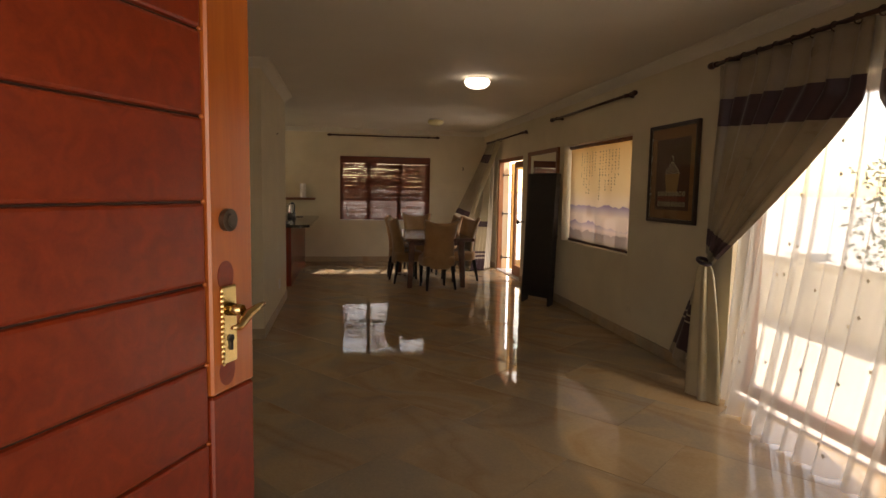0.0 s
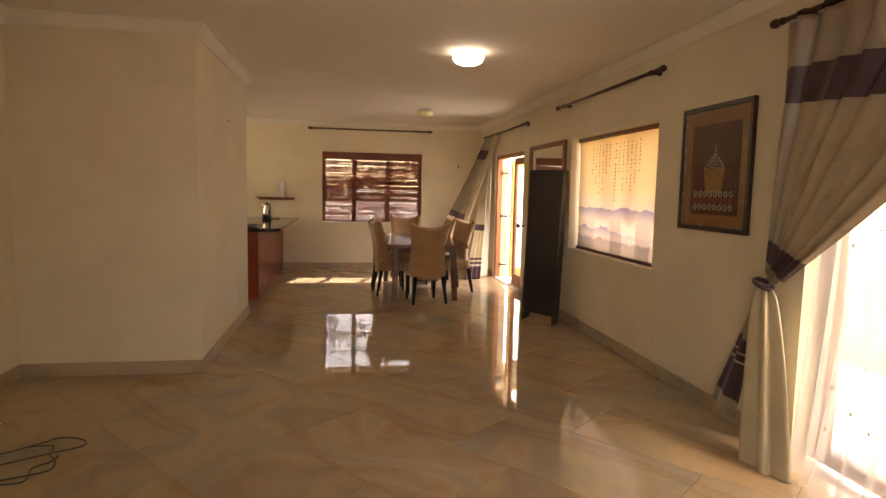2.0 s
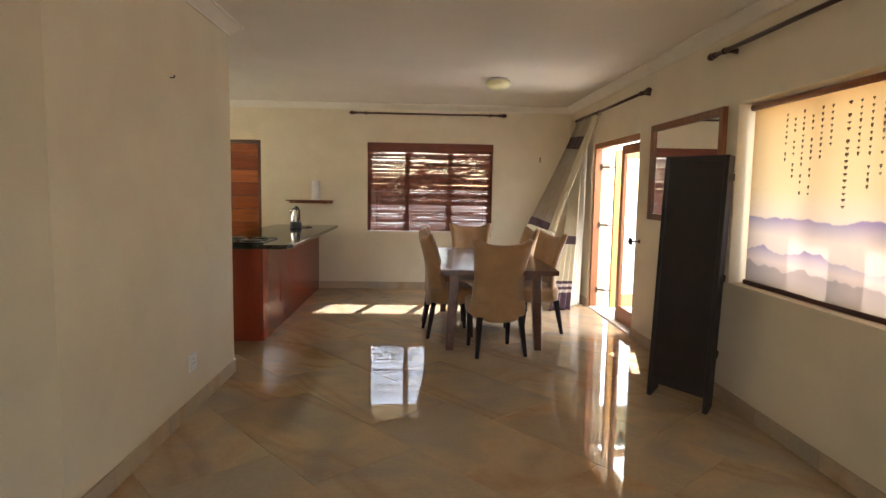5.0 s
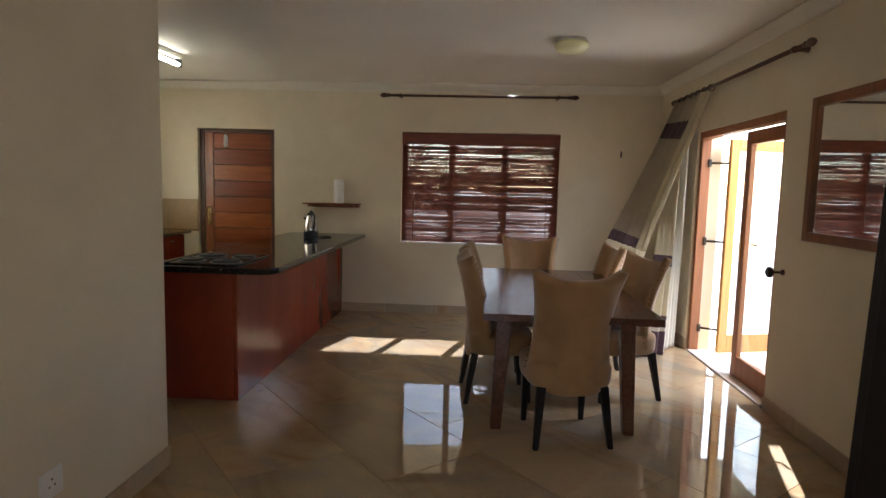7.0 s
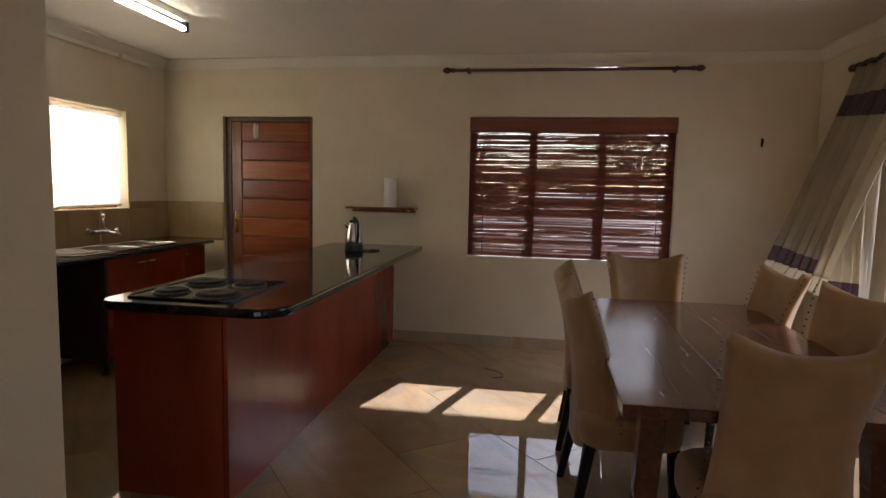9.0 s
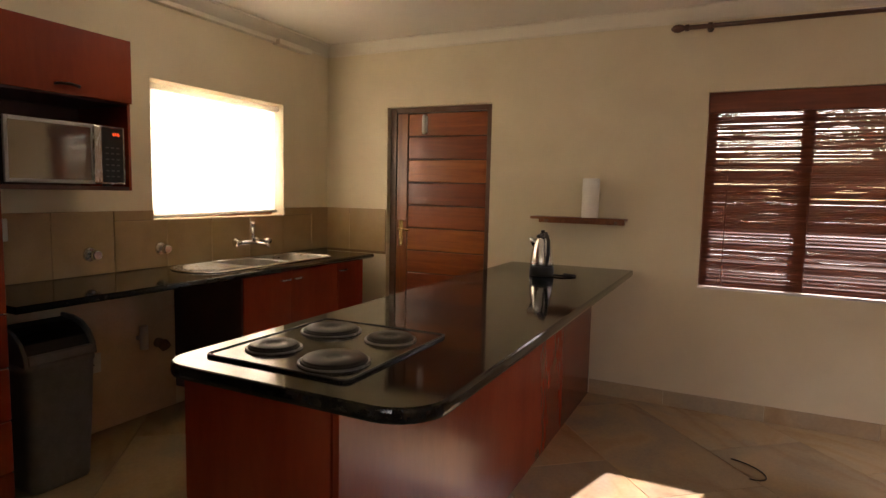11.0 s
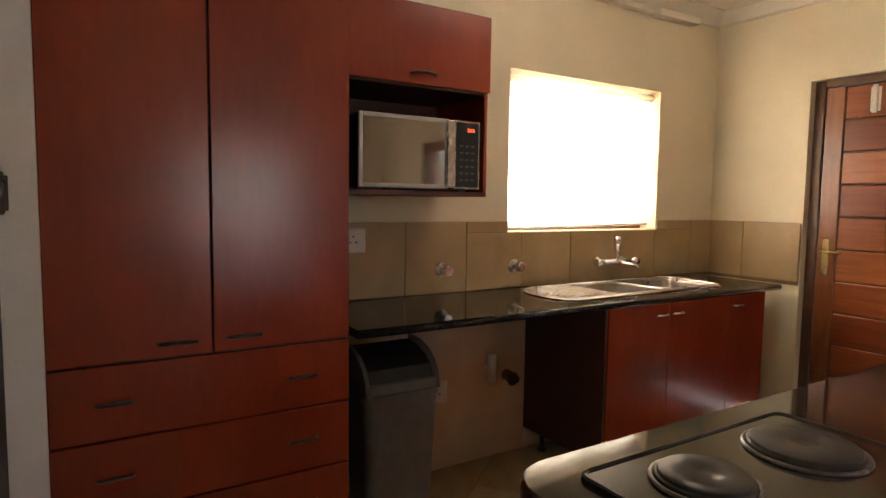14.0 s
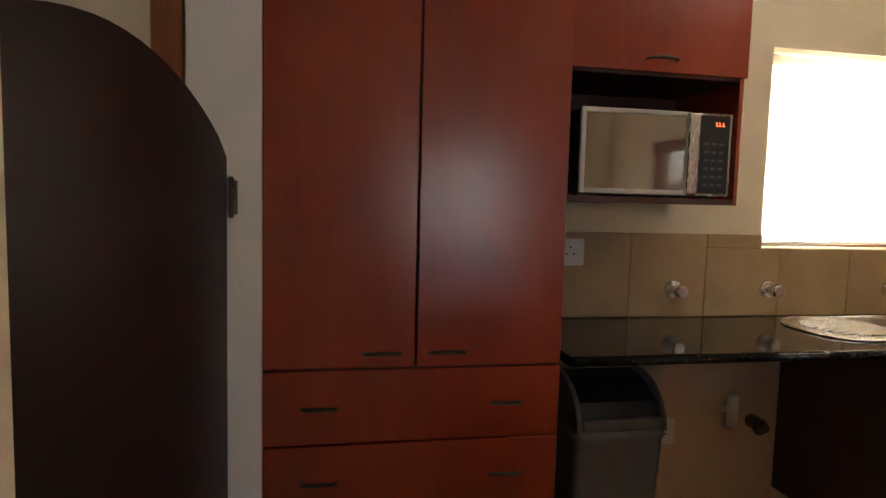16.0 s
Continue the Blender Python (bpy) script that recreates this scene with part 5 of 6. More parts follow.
slab("peninsula_worktop", rounded(-1.51, 8.375, -0.64, YN - 0.003, (0.10, 0.14, 0, 0)), CZ - 0.040, CZ, M_GRANITE, label="polished black granite peninsula worktop with rounded corners")
pn = thing("peninsula_cabinet", (-1.2, 9.9, 0), "cherry red peninsula cabinet under black granite", "cabinet")
part("side_panel", boxed((-0.922, 8.425, 0.0), (-0.902, YN - 0.02, CZ - 0.041), 0.001), M_CHERRY, pn)
part("end_panel", boxed((-1.45, 8.425, 0.0), (-0.928, 8.443, CZ - 0.041), 0.001), M_CHERRY, pn)
part("body", boxed((-1.44, 8.444, 0.0), (-0.923, YN - 0.015, CZ - 0.042)), M_CARCASS, pn)
for k in range(5):
    y = 8.47 + 0.57 * k
    d = part("cabinet_door", boxed((-1.459, y, 0.10), (-1.441, y + 0.562, CZ - 0.05), 0.002), M_CHERRY, pn)
    part("handle", tube(bmesh.new(), [(-1.46, y + 0.42, 0.79), (-1.485, y + 0.45, 0.79), (-1.485, y + 0.51, 0.79), (-1.46, y + 0.54, 0.79)], 0.005, 8), M_BRONZE, d)

hob = thing("electric_hob", (-1.17, 8.77, CZ), "black solid-plate electric hob with four plates", "hob")
HX0, HX1, HY0, HY1 = -1.425, -0.915, 8.475, 9.065
bm = prism(bmesh.new(), rounded(HX0, HY0, HX1, HY1, (0.02,) * 4, 5), "z", CZ + 0.0005, CZ + 0.006)
part("plate", bm, M_HOB, hob)
bm = bmesh.new()
ring = [(x, y, CZ + 0.0065) for x, y in rounded(HX0 + 0.003, HY0 + 0.003, HX1 - 0.003, HY1 - 0.003, (0.02,) * 4, 5)]
tube(bm, ring + [ring[0]], 0.0035, 6)
part("rim", bm, M_IRON, hob, "raised steel rim")
for x, y, r in ((-1.30, 8.635, 0.074), (-1.285, 8.905, 0.092), (-1.045, 8.905, 0.074), (-1.05, 8.605, 0.092)):
    pl = part("hot_plate", lathe(bmesh.new(), (x, y, CZ), [(r + 0.004, 0.0065), (r + 0.004, 0.015), (r + 0.001, 0.0165), (r - 0.001, 0.0165), (r - 0.001, 0.020), (r - 0.004, 0.0225), (0.026, 0.0225), (0.022, 0.0195), (0.006, 0.0195)], 40), M_IRON, hob)
    part("trim_ring", tube(bmesh.new(), [(x + (r + 0.009) * math.cos(a), y + (r + 0.009) * math.sin(a), CZ + 0.0085) for a in [2 * math.pi * k / 36 for k in range(37)]], 0.004, 8), M_DARKSTEEL, pl, "thin dark steel trim ring")

# sink run
BX0, BX1, BYA, BYB = -3.075, -2.765, 10.06, 10.80
sw = thing("sink_worktop", (-2.9, 9.9, CZ), "black granite worktop along the sink wall", "worktop")
for p0, p1 in (((XK + 0.001, 8.60), (-2.612, BYA)), ((XK + 0.001, BYB), (-2.612, 11.215)), ((XK + 0.001, BYA), (BX0, BYB)), ((BX1, BYA), (-2.612, BYB))):
    part("granite_slab", boxed((*p0, CZ - 0.032), (*p1, CZ)), M_GRANITE, sw)
part("rounded_edge", tube(bmesh.new(), [(-2.6125, 8.60, CZ - 0.016), (-2.6125, 11.215, CZ - 0.016)], 0.0157, 14), M_GRANITE, sw)
su = thing("sink_cabinet", (-2.9, 10.5, 0), "cherry red sink cabinet with three doors", "cabinet")
part("body", boxed((XK + 0.002, 9.845, 0.14), (-2.645, 11.10, 0.70)), M_CARCASS, su)
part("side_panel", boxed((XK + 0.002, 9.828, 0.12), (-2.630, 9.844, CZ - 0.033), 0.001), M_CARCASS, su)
for y0, y1, hy in ((9.846, 10.268, 10.21), (10.272, 10.768, 10.33), (10.772, 11.10, 10.83)):
    d = part("cabinet_door", boxed((-2.643, y0, 0.145), (-2.625, y1, CZ - 0.037), 0.002), M_CHERRY, su)
    part("handle", tube(bmesh.new(), [(-2.626, hy - 0.045, 0.805), (-2.606, hy - 0.03, 0.805), (-2.606, hy + 0.03, 0.805), (-2.626, hy + 0.045, 0.805)], 0.005, 8), M_STEEL, d)
for x in (-2.70, XK + 0.08):
    for y in (9.90, 11.04):
        part("foot", lathe(bmesh.new(), (x, y, 0), [(0.024, 0.0), (0.024, 0.012), (0.014, 0.02), (0.014, 0.121), (0.02, 0.139)], 12), M_BLACK, su)

sk = thing("sink", (-2.9, 10.27, CZ), "stainless steel double bowl sink with ribbed drainer", "sink")
SX0, SX1, SY0, SY1 = -3.135, -2.715, 9.66, 10.86
bm = bmesh.new()
outer = rounded(SX0, SY0, SX1, SY1, (0.19, 0.12, 0.08, 0.08), 8)
Z0, Z1 = CZ + 0.0008, CZ + 0.004
prism(bm, rounded(SX0, SY0, SX1, BYA, (0.19, 0.12, 0, 0), 8), "z", Z0, Z1)
prism(bm, rounded(SX0, BYB, SX1, SY1, (0, 0, 0.08, 0.055), 8), "z", Z0, Z1)
box(bm, (SX0, BYA, Z0), (BX0, BYB, Z1))
box(bm, (BX1, BYA, Z0), (SX1, BYB, Z1))
box(bm, (BX0, 10.42, Z0), (BX1, 10.455, Z1))
part("top_plate", bm, M_STEEL, sk)
bm = bmesh.new()
rim = [(x, y, CZ + 0.004) for x, y in outer]
tube(bm, rim + [rim[0]], 0.005, 6)
part("rim", bm, M_CHROME, sk)
bm = bmesh.new()
for k in range(11):
    x = SX0 + 0.075 + 0.027 * k
    s = 0.07 * (abs(k - 5) / 5) ** 2
    tube(bm, [(x, SY0 + 0.05 + s, CZ + 0.004), (x, SY0 + 0.08 + s, CZ + 0.009), (x, 10.0, CZ + 0.009), (x, 10.03, CZ + 0.004)], 0.0055, 6)
part("drainer_ribs", bm, M_STEEL, sk)
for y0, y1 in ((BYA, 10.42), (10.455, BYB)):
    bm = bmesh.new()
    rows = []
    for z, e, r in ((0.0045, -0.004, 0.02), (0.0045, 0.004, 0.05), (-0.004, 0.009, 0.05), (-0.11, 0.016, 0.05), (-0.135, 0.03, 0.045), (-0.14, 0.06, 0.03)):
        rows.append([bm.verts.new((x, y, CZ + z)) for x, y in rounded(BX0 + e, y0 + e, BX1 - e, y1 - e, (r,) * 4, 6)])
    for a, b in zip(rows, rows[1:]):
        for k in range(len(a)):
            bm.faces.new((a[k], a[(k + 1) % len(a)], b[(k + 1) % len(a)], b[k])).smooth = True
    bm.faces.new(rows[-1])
    part("bowl", bm, M_STEELSHADE, sk, "steel bowl with shade put into its colour")

tp = thing("sink_tap", (XK, 10.44, 1.01), "chrome wall-mounted mixer tap with swivel spout", "tap")
for y in (10.34, 10.54):
    part("inlet", tube(bmesh.new(), [(XK + 0.012, y, 1.01), (XK + 0.022, y, 1.01), (XK + 0.024, y, 1.01), (XK + 0.075, y, 1.01)], [0.032, 0.026, 0.014, 0.014], 14), M_CHROME, tp)
    s = -1 if y < 10.44 else 1
    part("tap_head", tube(bmesh.new(), [(XK + 0.075, y, 1.01), (XK + 0.075, y + s * 0.03, 1.01), (XK + 0.075, y + s * 0.032, 1.01), (XK + 0.075, y + s * 0.07, 1.01)], [0.013, 0.013, 0.021, 0.023], 12), M_CHROME, tp)
part("body", tube(bmesh.new(), [(XK + 0.075, 10.33, 1.01), (XK + 0.075, 10.55, 1.01)], 0.015, 12), M_CHROME, tp)
bm = tube(bmesh.new(), [(XK + 0.075, 10.44, 1.01), (XK + 0.075, 10.44, 1.13)], [0.013, 0.011], 12)
tube(bm, [(XK + 0.075, 10.44, 1.12), (XK + 0.075, 10.44, 1.155)], 0.017, 12)
tube(bm, [(XK + 0.08, 10.44, 1.03), (XK + 0.13, 10.44, 1.005), (XK + 0.22, 10.44, 1.0), (XK + 0.225, 10.44, 0.98)], 0.009, 10)
part("spout", bm, M_CHROME, tp)
for y in (9.285, 9.73):
    v = thing("stop_tap", (XK, y, 1.012), "chrome stop tap on the tiled wall", "tap", "stop taps")
    part("flange", tube(bmesh.new(), [(XK + 0.0125, y, 1.012), (XK + 0.022, y, 1.012)], [0.040, 0.034], 18), M_CHROME, v)
    bm = tube(bmesh.new(), [(XK + 0.022, y, 1.012), (XK + 0.055, y, 1.012), (XK + 0.056, y, 1.012), (XK + 0.085, y, 1.012)], [0.018, 0.018, 0.029, 0.024], 7)
    part("head", bm, M_CHROME, v)

# tall unit, open shelf unit and microwave
tu = thing("tall_cabinet", (-2.9, 8.13, 0), "tall cherry red grocery cabinet with two doors over drawers", "cabinet")
TY0, TY1 = 7.70, 8.57
part("body", boxed((XK + 0.002, TY0 + 0.002, 0.0), (-2.642, TY1 - 0.001, 2.30)), M_CARCASS, tu)
YM = 8.127
for y0, y1, hy in ((TY0, YM - 0.003, 8.03), (YM + 0.003, TY1, 8.222)):
    d = part("cabinet_door", boxed((-2.640, y0, 0.875), (-2.620, y1, 2.30), 0.002), M_CHERRY, tu)
    part("handle", tube(bmesh.new(), [(-2.621, hy - 0.055, 0.915), (-2.602, hy - 0.045, 0.918), (-2.597, hy, 0.921), (-2.602, hy + 0.045, 0.918), (-2.621, hy + 0.055, 0.915)], [0.004, 0.0055, 0.0065, 0.0055, 0.004], 8), M_BRONZE, d)
for k, (z0, z1) in enumerate(((0.655, 0.868), (0.437, 0.649), (0.220, 0.431), (0.09, 0.214))):
    d = part("drawer", boxed((-2.640, TY0, z0), (-2.620, TY1, z1), 0.002), M_CHERRY, tu)
    for hy in (7.857, 8.405):
        zz = z0 + 0.105 if k < 3 else z0 + 0.06
        part("handle", tube(bmesh.new(), [(-2.621, hy - 0.05, zz), (-2.602, hy - 0.04, zz + 0.002), (-2.597, hy, zz + 0.005), (-2.602, hy + 0.04, zz + 0.002), (-2.621, hy + 0.05, zz)], [0.004, 0.0055, 0.0065, 0.0055, 0.004], 8), M_BRONZE, d)

UX = -2.80
uc = thing("wall_cabinet", (-3.0, 8.95, 1.36), "cherry red wall cabinet over an open microwave niche", "cabinet")
UY0, UY1 = 8.575, 9.265
part("side_panel", boxed((XK + 0.002, UY1 - 0.016, 1.365), (UX, UY1, 2.10), 0.001), M_CHERRY, uc)
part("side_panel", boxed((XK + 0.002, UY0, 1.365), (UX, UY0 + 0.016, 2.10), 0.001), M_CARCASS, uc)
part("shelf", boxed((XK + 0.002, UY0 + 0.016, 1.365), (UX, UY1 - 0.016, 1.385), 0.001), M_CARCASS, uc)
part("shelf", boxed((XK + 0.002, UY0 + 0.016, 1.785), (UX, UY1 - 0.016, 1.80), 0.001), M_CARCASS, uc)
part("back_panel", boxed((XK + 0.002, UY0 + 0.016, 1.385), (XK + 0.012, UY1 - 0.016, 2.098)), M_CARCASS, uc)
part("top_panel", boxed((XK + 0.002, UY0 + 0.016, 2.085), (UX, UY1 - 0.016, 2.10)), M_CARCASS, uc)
for y0, y1 in ((UY0, UY1),):
    d = part("cabinet_door", boxed((UX, y0, 1.795), (UX + 0.018, y1, 2.10), 0.002), M_CHERRY, uc)
    part("handle", tube(bmesh.new(), [(UX + 0.017, 8.89, 1.835), (UX + 0.036, 8.90, 1.837), (UX + 0.040, 8.945, 1.84), (UX + 0.036, 8.99, 1.837), (UX + 0.017, 9.0, 1.835)], [0.004, 0.0055, 0.0065, 0.0055, 0.004], 8), M_BRONZE, d)

mw = thing("microwave_oven", (-2.98, 8.96, 1.386), "silver-framed microwave oven with mirrored door", "microwave")
MX, MY0, MY1, MZ0, MZ1 = UX - 0.012, 8.688, 9.242, 1.395, 1.678
part("body", boxed((XK + 0.03, MY0 + 0.004, MZ0), (MX - 0.016, MY1 - 0.004, MZ1 - 0.003), 0.004), M_BLACK, mw)
dr = part("oven_door", frame_bars(bmesh.new(), "x", MX - 0.016, MX, MY0, 9.085, MZ0, MZ1, 0.017), M_SILVER, mw)
part("window", boxed((MX - 0.014, MY0 + 0.013, MZ0 + 0.013), (MX - 0.004, 9.073, MZ1 - 0.013)), M_TINT, dr)
part("handle_bar", boxed((MX, 9.072, MZ0 + 0.004), (MX + 0.012, 9.112, MZ1 - 0.004), 0.005, 2), M_STEEL, dr)
cp = part("control_panel", frame_bars(bmesh.new(), "x", MX - 0.016, MX - 0.001, 9.113, MY1, MZ0, MZ1, 0.009), M_STEEL, mw)
part("keypad", boxed((MX - 0.014, 9.121, MZ0 + 0.008), (MX - 0.004, MY1 - 0.008, MZ1 - 0.008)), M_BLACK, cp)
bm = bmesh.new()
for y in (9.180, 9.192, 9.206):
    box(bm, (MX - 0.004, y, 1.634), (MX - 0.003, y + 0.006, 1.637))
    box(bm, (MX - 0.004, y, 1.640), (MX - 0.003, y + 0.002, 1.647))
part("display", bm, M_LED, cp, "red glowing clock digits")
bm = bmesh.new()
for r in range(6):
    for k in range(3):
        box(bm, (MX - 0.004, 9.14 + 0.028 * k, 1.43 + 0.028 * r), (MX - 0.0032, 9.156 + 0.028 * k, 1.437 + 0.028 * r))
part("key_marks", bm, M_KEYMARK, cp, kind="stuff")
for y in (8.72, 9.19):
    part("foot", boxed((-2.9, y - 0.015, 1.3852), (-2.87, y + 0.015, 1.3955)), M_BLACK, mw)

# bin under the worktop
bn = thing("waste_bin", (-2.87, 8.83, 0), "dark grey plastic bin with black curved flap lid", "bin")
bm = bmesh.new()
rows = []
for z, k in ((0.0, 0.80), (0.012, 0.83), (0.29, 0.92), (0.565, 0.99), (0.57, 1.02), (0.595, 1.02), (0.60, 0.98)):
    rows.append([bm.verts.new((-2.87 + x * k, 8.855 + y * k, z)) for x, y in rounded(-0.13, -0.165, 0.13, 0.165, (0.05,) * 4, 5)])
for a, b in zip(rows, rows[1:]):
    for k in range(len(a)):
        bm.faces.new((a[k], a[(k + 1) % len(a)], b[(k + 1) % len(a)], b[k])).smooth = True
bm.faces.new(rows[0]), bm.faces.new(rows[-1])
part("body", bm, M_BIN, bn)
hood = [(-0.125, 0.592), (0.127, 0.592), (0.118, 0.645), (0.085, 0.70), (0.03, 0.74), (-0.04, 0.76), (-0.125, 0.765)]
for y0 in (8.692, 8.999):
    bm = prism(bmesh.new(), [(-2.87 + a, b) for a, b in hood], "y", y0, y0 + 0.019)
    bmesh.ops.bevel(bm, geom=bm.edges[:], offset=0.005, segments=2, affect="EDGES", profile=0.5)
    part("hood_cheek", bm, M_BIN, bn)
lid = [(-0.122, 0.594), (0.112, 0.594), (0.104, 0.632), (0.072, 0.682), (0.02, 0.718), (-0.045, 0.738), (-0.122, 0.745)]
bm = prism(bmesh.new(), [(-2.87 + a, b) for a, b in lid], "y", 8.7115, 8.9985)
part("flap_lid", bm, M_BLACK, bn, "black curved flap lid")
part("front_lip", boxed((-2.768, 8.7115, 0.594), (-2.745, 8.9985, 0.64), 0.006, 2), M_BIN, bn)
bm = tube(bmesh.new(), [(-2.751, 8.86, 0.555), (-2.742, 8.86, 0.555)], 0.012, 12)
part("badge", bm, M_STEEL, bn)

# bare wall under the worktop with pipe stubs
solo("trim_bare_wall", boxed((XK, 8.58, 0.002), (XK + 0.004, 9.826, CZ - 0.034)), M_BAREWALL, "unpainted plaster patch under the worktop", "trim", "structure")
socket("appliance_socket", XK + 0.0041, 9.27, 0.40, 1, "white socket plate under the worktop")
for y, z in ((9.06, 0.34), (9.70, 0.43)):
    v = thing("waste_pipe_stub", (XK + 0.004, y, z), "rusty brown capped pipe stub in the bare wall", "pipe")
    part("pipe", tube(bmesh.new(), [(XK + 0.0041, y, z), (XK + 0.05, y, z), (XK + 0.052, y, z), (XK + 0.08, y, z - 0.02)], [0.030, 0.026, 0.034, 0.032], 12), M_RUST, v)
v = thing("drain_pipe", (XK + 0.004, 9.58, 0.44), "short white upright drain pipe on the wall", "pipe")
part("pipe", tube(bmesh.new(), [(XK + 0.04, 9.58, 0.42), (XK + 0.04, 9.58, 0.56)], 0.024, 12), M_PLASTICWHITE, v)
part("clip", boxed((XK + 0.0041, 9.55, 0.48), (XK + 0.03, 9.61, 0.50), 0.002), M_PLASTICWHITE, v)
socket("kitchen_socket", XK + 0.0126, 8.82, 1.165, 1, "white double socket above the worktop")

# back wall shelf, kettle, paper roll
sh = thing("wall_shelf", (-1.0, YN, 1.23), "narrow dark wooden shelf on wall brackets", "shelf")
part("board", boxed((-1.33, YN - 0.155, 1.225), (-0.69, YN - 0.004, 1.243), 0.003), M_TEAK, sh)
part("back_strip", boxed((-1.31, YN - 0.012, 1.195), (-0.71, YN - 0.0005, 1.2245), 0.002), M_TEAK, sh)
for x in (-1.25, -0.77):
    part("bracket", boxed((x - 0.012, YN - 0.13, 1.205), (x + 0.012, YN - 0.013, 1.2245), 0.003), M_TEAK, sh)
pr = thing("paper_towel_roll", (-0.93, YN - 0.085, 1.244), "white paper towel roll standing on the shelf", "paper roll")
part("roll", lathe(bmesh.new(), (-0.93, YN - 0.085, 1.2435), [(0.055, 0.0), (0.057, 0.003), (0.057, 0.262), (0.055, 0.265), (0.021, 0.265), (0.020, 0.26)], 28), M_PAPER, pr)
kt = thing("electric_kettle", (-1.10, 10.80, CZ), "polished steel electric kettle with black handle", "kettle")
KX, KY = -1.10, 10.80
part("base", lathe(bmesh.new(), (KX, KY, CZ), [(0.074, 0.001), (0.077, 0.006), (0.074, 0.05), (0.070, 0.060)], 28), M_BLACK, kt)
part("body", lathe(bmesh.new(), (KX, KY, CZ), [(0.070, 0.060), (0.072, 0.070), (0.070, 0.10), (0.062, 0.15), (0.052, 0.195), (0.042, 0.225), (0.036, 0.238)], 32), M_CHROME, kt)
part("lid", lathe(bmesh.new(), (KX, KY, CZ), [(0.041, 0.236), (0.038, 0.248), (0.020, 0.256), (0.012, 0.262), (0.014, 0.275), (0.006, 0.28)], 24), M_BLACK, kt)
part("handle", tube(bmesh.new(), [(KX + 0.0, KY - 0.03, CZ + 0.243), (KX + 0.035, KY - 0.055, CZ + 0.262), (KX + 0.06, KY - 0.08, CZ + 0.22), (KX + 0.062, KY - 0.085, CZ + 0.14), (KX + 0.045, KY - 0.06, CZ + 0.07)], [0.012, 0.013, 0.011, 0.011, 0.012], 10), M_BLACK, kt)
part("spout", tube(bmesh.new(), [(KX - 0.045, KY, CZ + 0.19), (KX - 0.068, KY, CZ + 0.215), (KX - 0.083, KY, CZ + 0.228)], [0.022, 0.016, 0.009], 10), M_CHROME, kt)
part("cord", tube(bmesh.new(), [(KX + 0.08, KY - 0.01, CZ + 0.008), (KX + 0.13, KY - 0.02, CZ + 0.008), (KX + 0.18, KY + 0.01, CZ + 0.006), (KX + 0.20, KY + 0.05, CZ + 0.006), (KX + 0.12, KY + 0.08, CZ + 0.006)], 0.006, 8), M_BLACK, kt)
bm = bmesh.new()
tube(bm, [(0.02 + 0.16 * math.sin(a), 10.62 + 0.07 * math.cos(1.4 * a) - 0.03 * a, 0.004) for a in [0.2 * k for k in range(14)]], 0.003, 6)
solo("cable", bm, M_BLACK, "thin dark cable lying on the floor", "cable", group="loose cables")

# splashback tiles
sb = thing("splashback", (XK, 9.9, CZ), "tan square wall tiles above the worktop", "splashback", kind="structure")
part("grout", boxed((XK, 8.60, CZ - 0.02), (XK + 0.006, YN, 1.184)), M_SPLASHGROUT, sb)
part("grout", boxed((XK, 8.60, 1.184), (XK + 0.006, 9.687, 1.24)), M_SPLASHGROUT, sb)
part("grout", boxed((XK, 10.853, 1.184), (XK + 0.006, YN, 1.24)), M_SPLASHGROUT, sb)
part("grout", boxed((XK + 0.006, YN - 0.006, CZ - 0.02), (-2.605, YN, 1.24)), M_SPLASHGROUT, sb)
ys = [8.60, 8.735, 9.085, 9.43, 9.78, 10.13, 10.48, 10.83, 11.18, YN]
for a, b in zip(ys, ys[1:]):
    z1 = 1.245
    if b > 9.69 and a < 10.85:
        z1 = 1.186
        if a < 9.69:
            part("tile", boxed((XK + 0.004, a + 0.002, 1.189), (XK + 0.012, 9.687, 1.245), 0.0015), M_SPLASH, sb)
        if b > 10.85:
            part("tile", boxed((XK + 0.004, 10.853, 1.189), (XK + 0.012, b - 0.002, 1.245), 0.0015), M_SPLASH, sb)
    part("tile", boxed((XK + 0.004, a + 0.002, CZ + 0.003), (XK + 0.012, b - 0.002, z1), 0.0015), M_SPLASH, sb)
for a, b in ((XK + 0.013, -2.957), (-2.957, -2.605)):
    part("tile", boxed((a + 0.002, YN - 0.012, CZ + 0.003), (b - 0.002, YN - 0.004, 1.245), 0.0015), M_SPLASH, sb)

# ---- floor and skirting, piece by piece ----
floor = solo("floor", box(boxed((XK - 0.02, BY0, -0.06), (XE + 0.01, YN + 0.01, -0.004)), (XL - 0.1, -0.22, -0.06), (XE + 0.01, BY0, -0.004)), M_GROUT, "polished veined brown and grey stone tile floor", "floor", "structure")
TW, TL, ANG = 0.62, 1.17, math.atan2(-0.768, 0.64)
DX, NX = Vector((0.64, -0.768)), Vector((0.768, 0.64))


def clipped(poly, lo, hi):
    for ax in (0, 1):
        for lim, sgn in ((lo[ax], 1), (hi[ax], -1)):
            out = []
            for i, p in enumerate(poly):
                q = poly[(i + 1) % len(poly)]
                a, b = sgn * (p[ax] - lim), sgn * (q[ax] - lim)
                if a >= 0:
                    out.append(p)
                if (a > 0) != (b > 0) and abs(a - b) > 1e-9:
                    out.append(p + (q - p) * (a / (a - b)))
            poly = out
            if len(poly) < 3:
                return []
    return poly


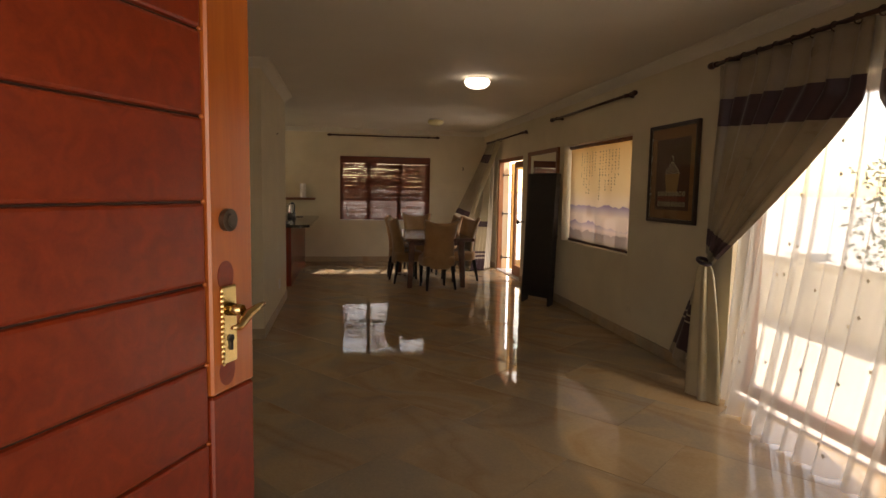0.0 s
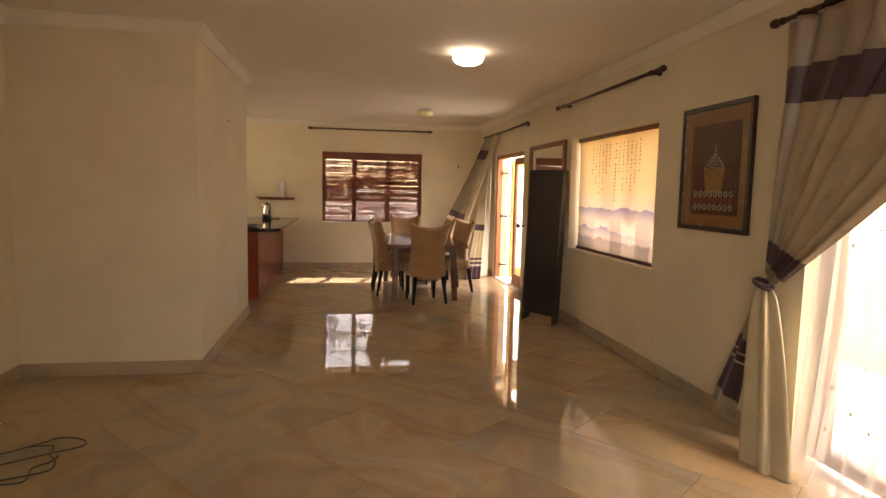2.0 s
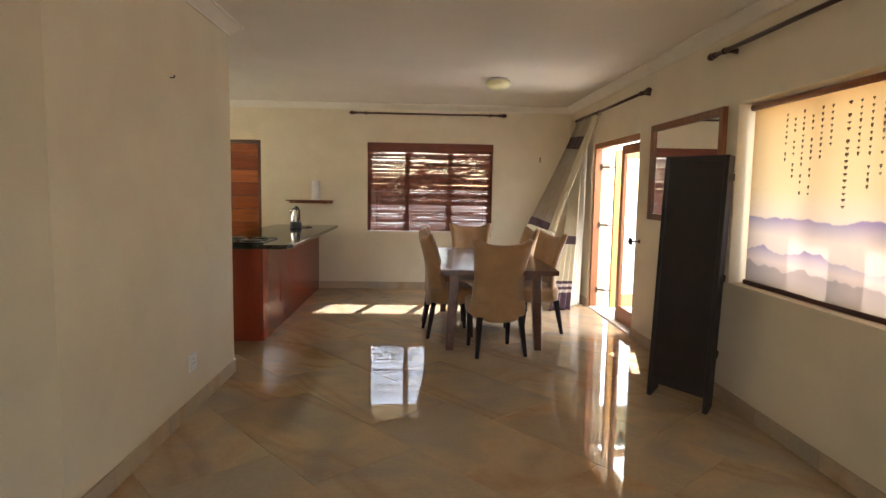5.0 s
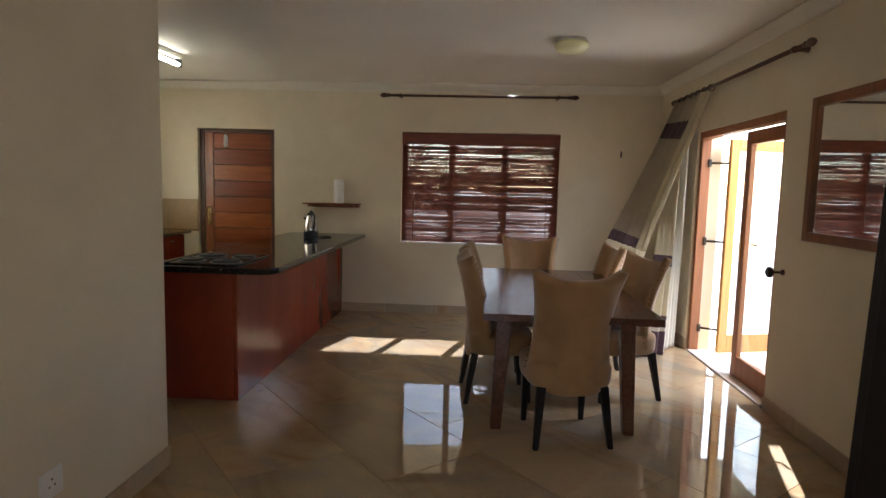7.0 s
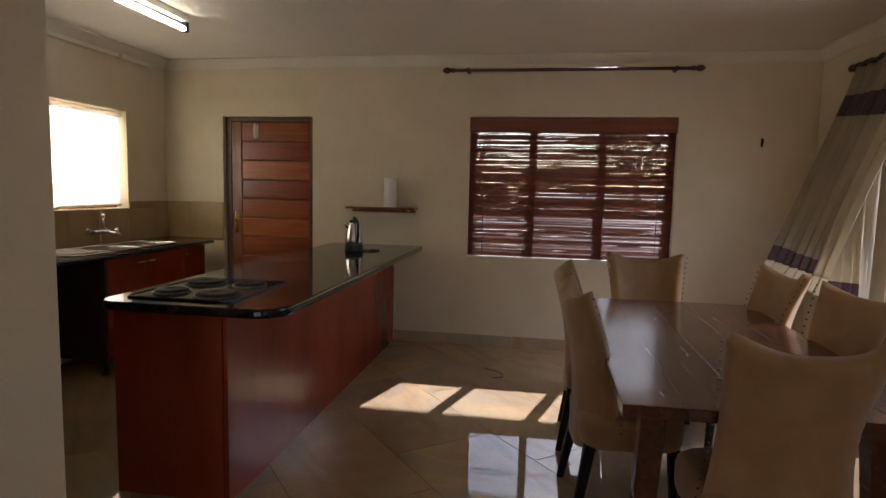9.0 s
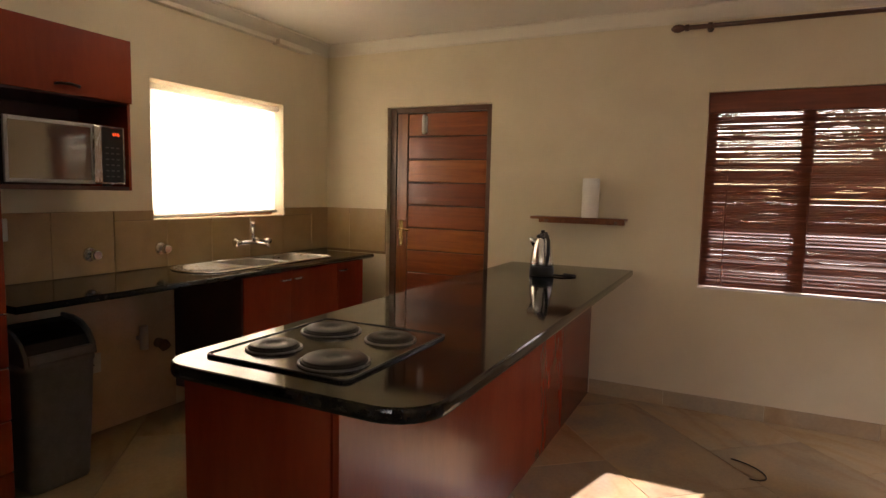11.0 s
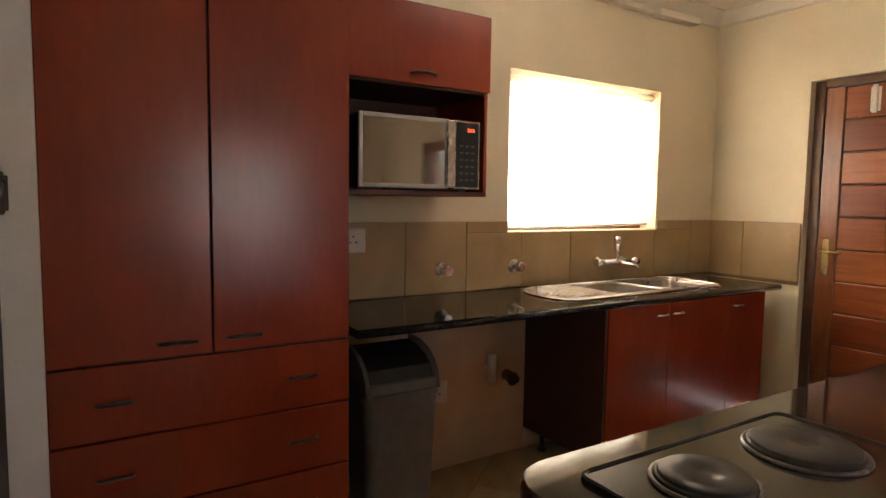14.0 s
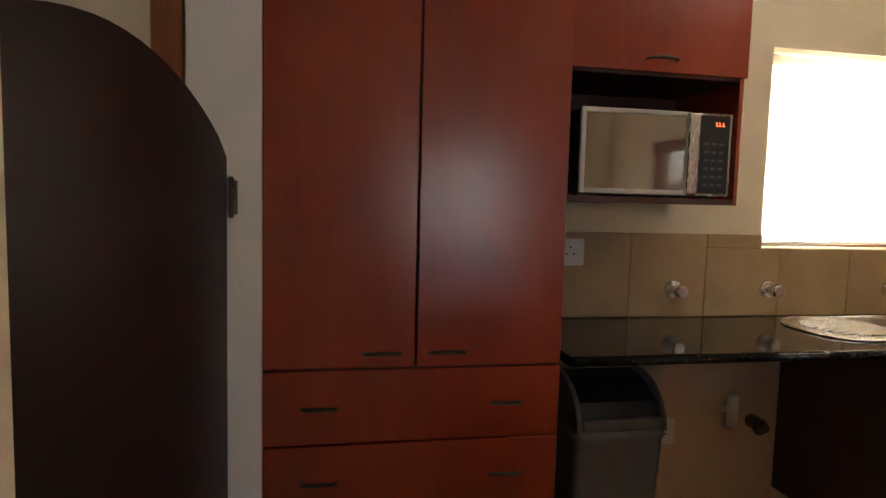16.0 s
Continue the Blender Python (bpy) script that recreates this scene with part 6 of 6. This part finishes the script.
def tile_mesh(poly, c):
    """A thin tile with a slightly eased rim; poly in plan, placed about c and turned with the pattern."""
    loc = [Vector(((p - c).dot(DX), (p - c).dot(NX))) for p in poly]
    mid = sum(loc, Vector((0, 0))) / len(loc)
    bm = bmesh.new()
    n = len(loc)
    low = [bm.verts.new((p.x, p.y, -0.0035)) for p in loc]
    up = [bm.verts.new((p.x, p.y, -0.0008)) for p in loc]
    cap = []
    for p in loc:
        d = (mid - p)
        cap.append(bm.verts.new((*(p + d.normalized() * min(0.0014, d.length * 0.3)), 0.0)))
    bm.faces.new(cap)
    for k in range(n):
        bm.faces.new((low[k], low[(k + 1) % n], up[(k + 1) % n], up[k]))
        bm.faces.new((up[k], up[(k + 1) % n], cap[(k + 1) % n], cap[k]))
    return mesh_of("tile", bm, M_STONE)


whole = None
for i in range(-14, 18):
    for j in range(-14, 14):
        c = NX * (3.09 + (i + 0.5) * TW) + DX * (-4.817 + (j + 0.5 + 0.35 * (i % 2)) * TL)
        a, b = DX * (TL / 2 - 0.0012), NX * (TW / 2 - 0.0012)
        quad = [c - a - b, c + a - b, c + a + b, c - a + b]
        poly = clipped(quad, (XL - 0.05 if c.y < BY0 - 0.25 else XK, -0.21), (XE, YN))
        if len(poly) < 3:
            continue
        area = abs(sum(poly[k].x * poly[(k + 1) % len(poly)].y - poly[(k + 1) % len(poly)].x * poly[k].y for k in range(len(poly)))) / 2
        if area < 0.004:
            continue
        if area > 0.999 * (TL - 0.0024) * (TW - 0.0024):
            whole = whole or tile_mesh(quad, c)
            me = whole
        else:
            me = tile_mesh(poly, c)
        ob = new("tile", me)
        ob.parent = floor
        ob.location, ob.rotation_euler = (c.x, c.y, 0.0), (0, 0, ANG)

SK = {}


def skirting(name, a, b, height=0.10):
    """Stone skirting pieces from a to b in plan, on the left of the run."""
    base = thing(name, (*a, 0), "stone tile skirting along the wall foot", "baseboard", kind="structure")
    a, b = Vector(a), Vector(b)
    d = (b - a).normalized()
    n = Vector((-d.y, d.x))
    length, s = (b - a).length, 0.0
    turn = math.atan2(d.y, d.x)
    while s < length - 1e-4:
        w = min(0.60, length - s)
        key = round(w, 4)
        if key not in SK:
            SK[key] = mesh_of("tile", boxed((0.001, 0.0015, 0.0), (w - 0.001, 0.0125, height), 0.0025), M_SKIRT)
        ob = new("tile", SK[key])
        ob.parent = base
        ob.location, ob.rotation_euler = (*(d * s), 0.001), (0, 0, turn)
        s += w


skirting("baseboard_east", (XE, 0.0), (XE, 1.0))
skirting("baseboard_east", (XE, 3.5), (XE, 8.70))
skirting("baseboard_east", (XE, 10.26), (XE, YN))
skirting("baseboard_north", (XE - 0.013, YN), (-0.90, YN))
skirting("baseboard_block", (BX, BY1), (BX, BY0))
skirting("baseboard_block", (BX + 0.0125, BY0), (XL, BY0))
skirting("baseboard_block", (PX, BY1), (BX + 0.0125, BY1))
skirting("baseboard_living", (XL, BY0 - 0.013), (XL, 0.0))
skirting("baseboard_south", (XL + 0.013, 0.0), (-0.72, 0.0))
skirting("baseboard_south", (0.66, 0.0), (XE - 0.013, 0.0))
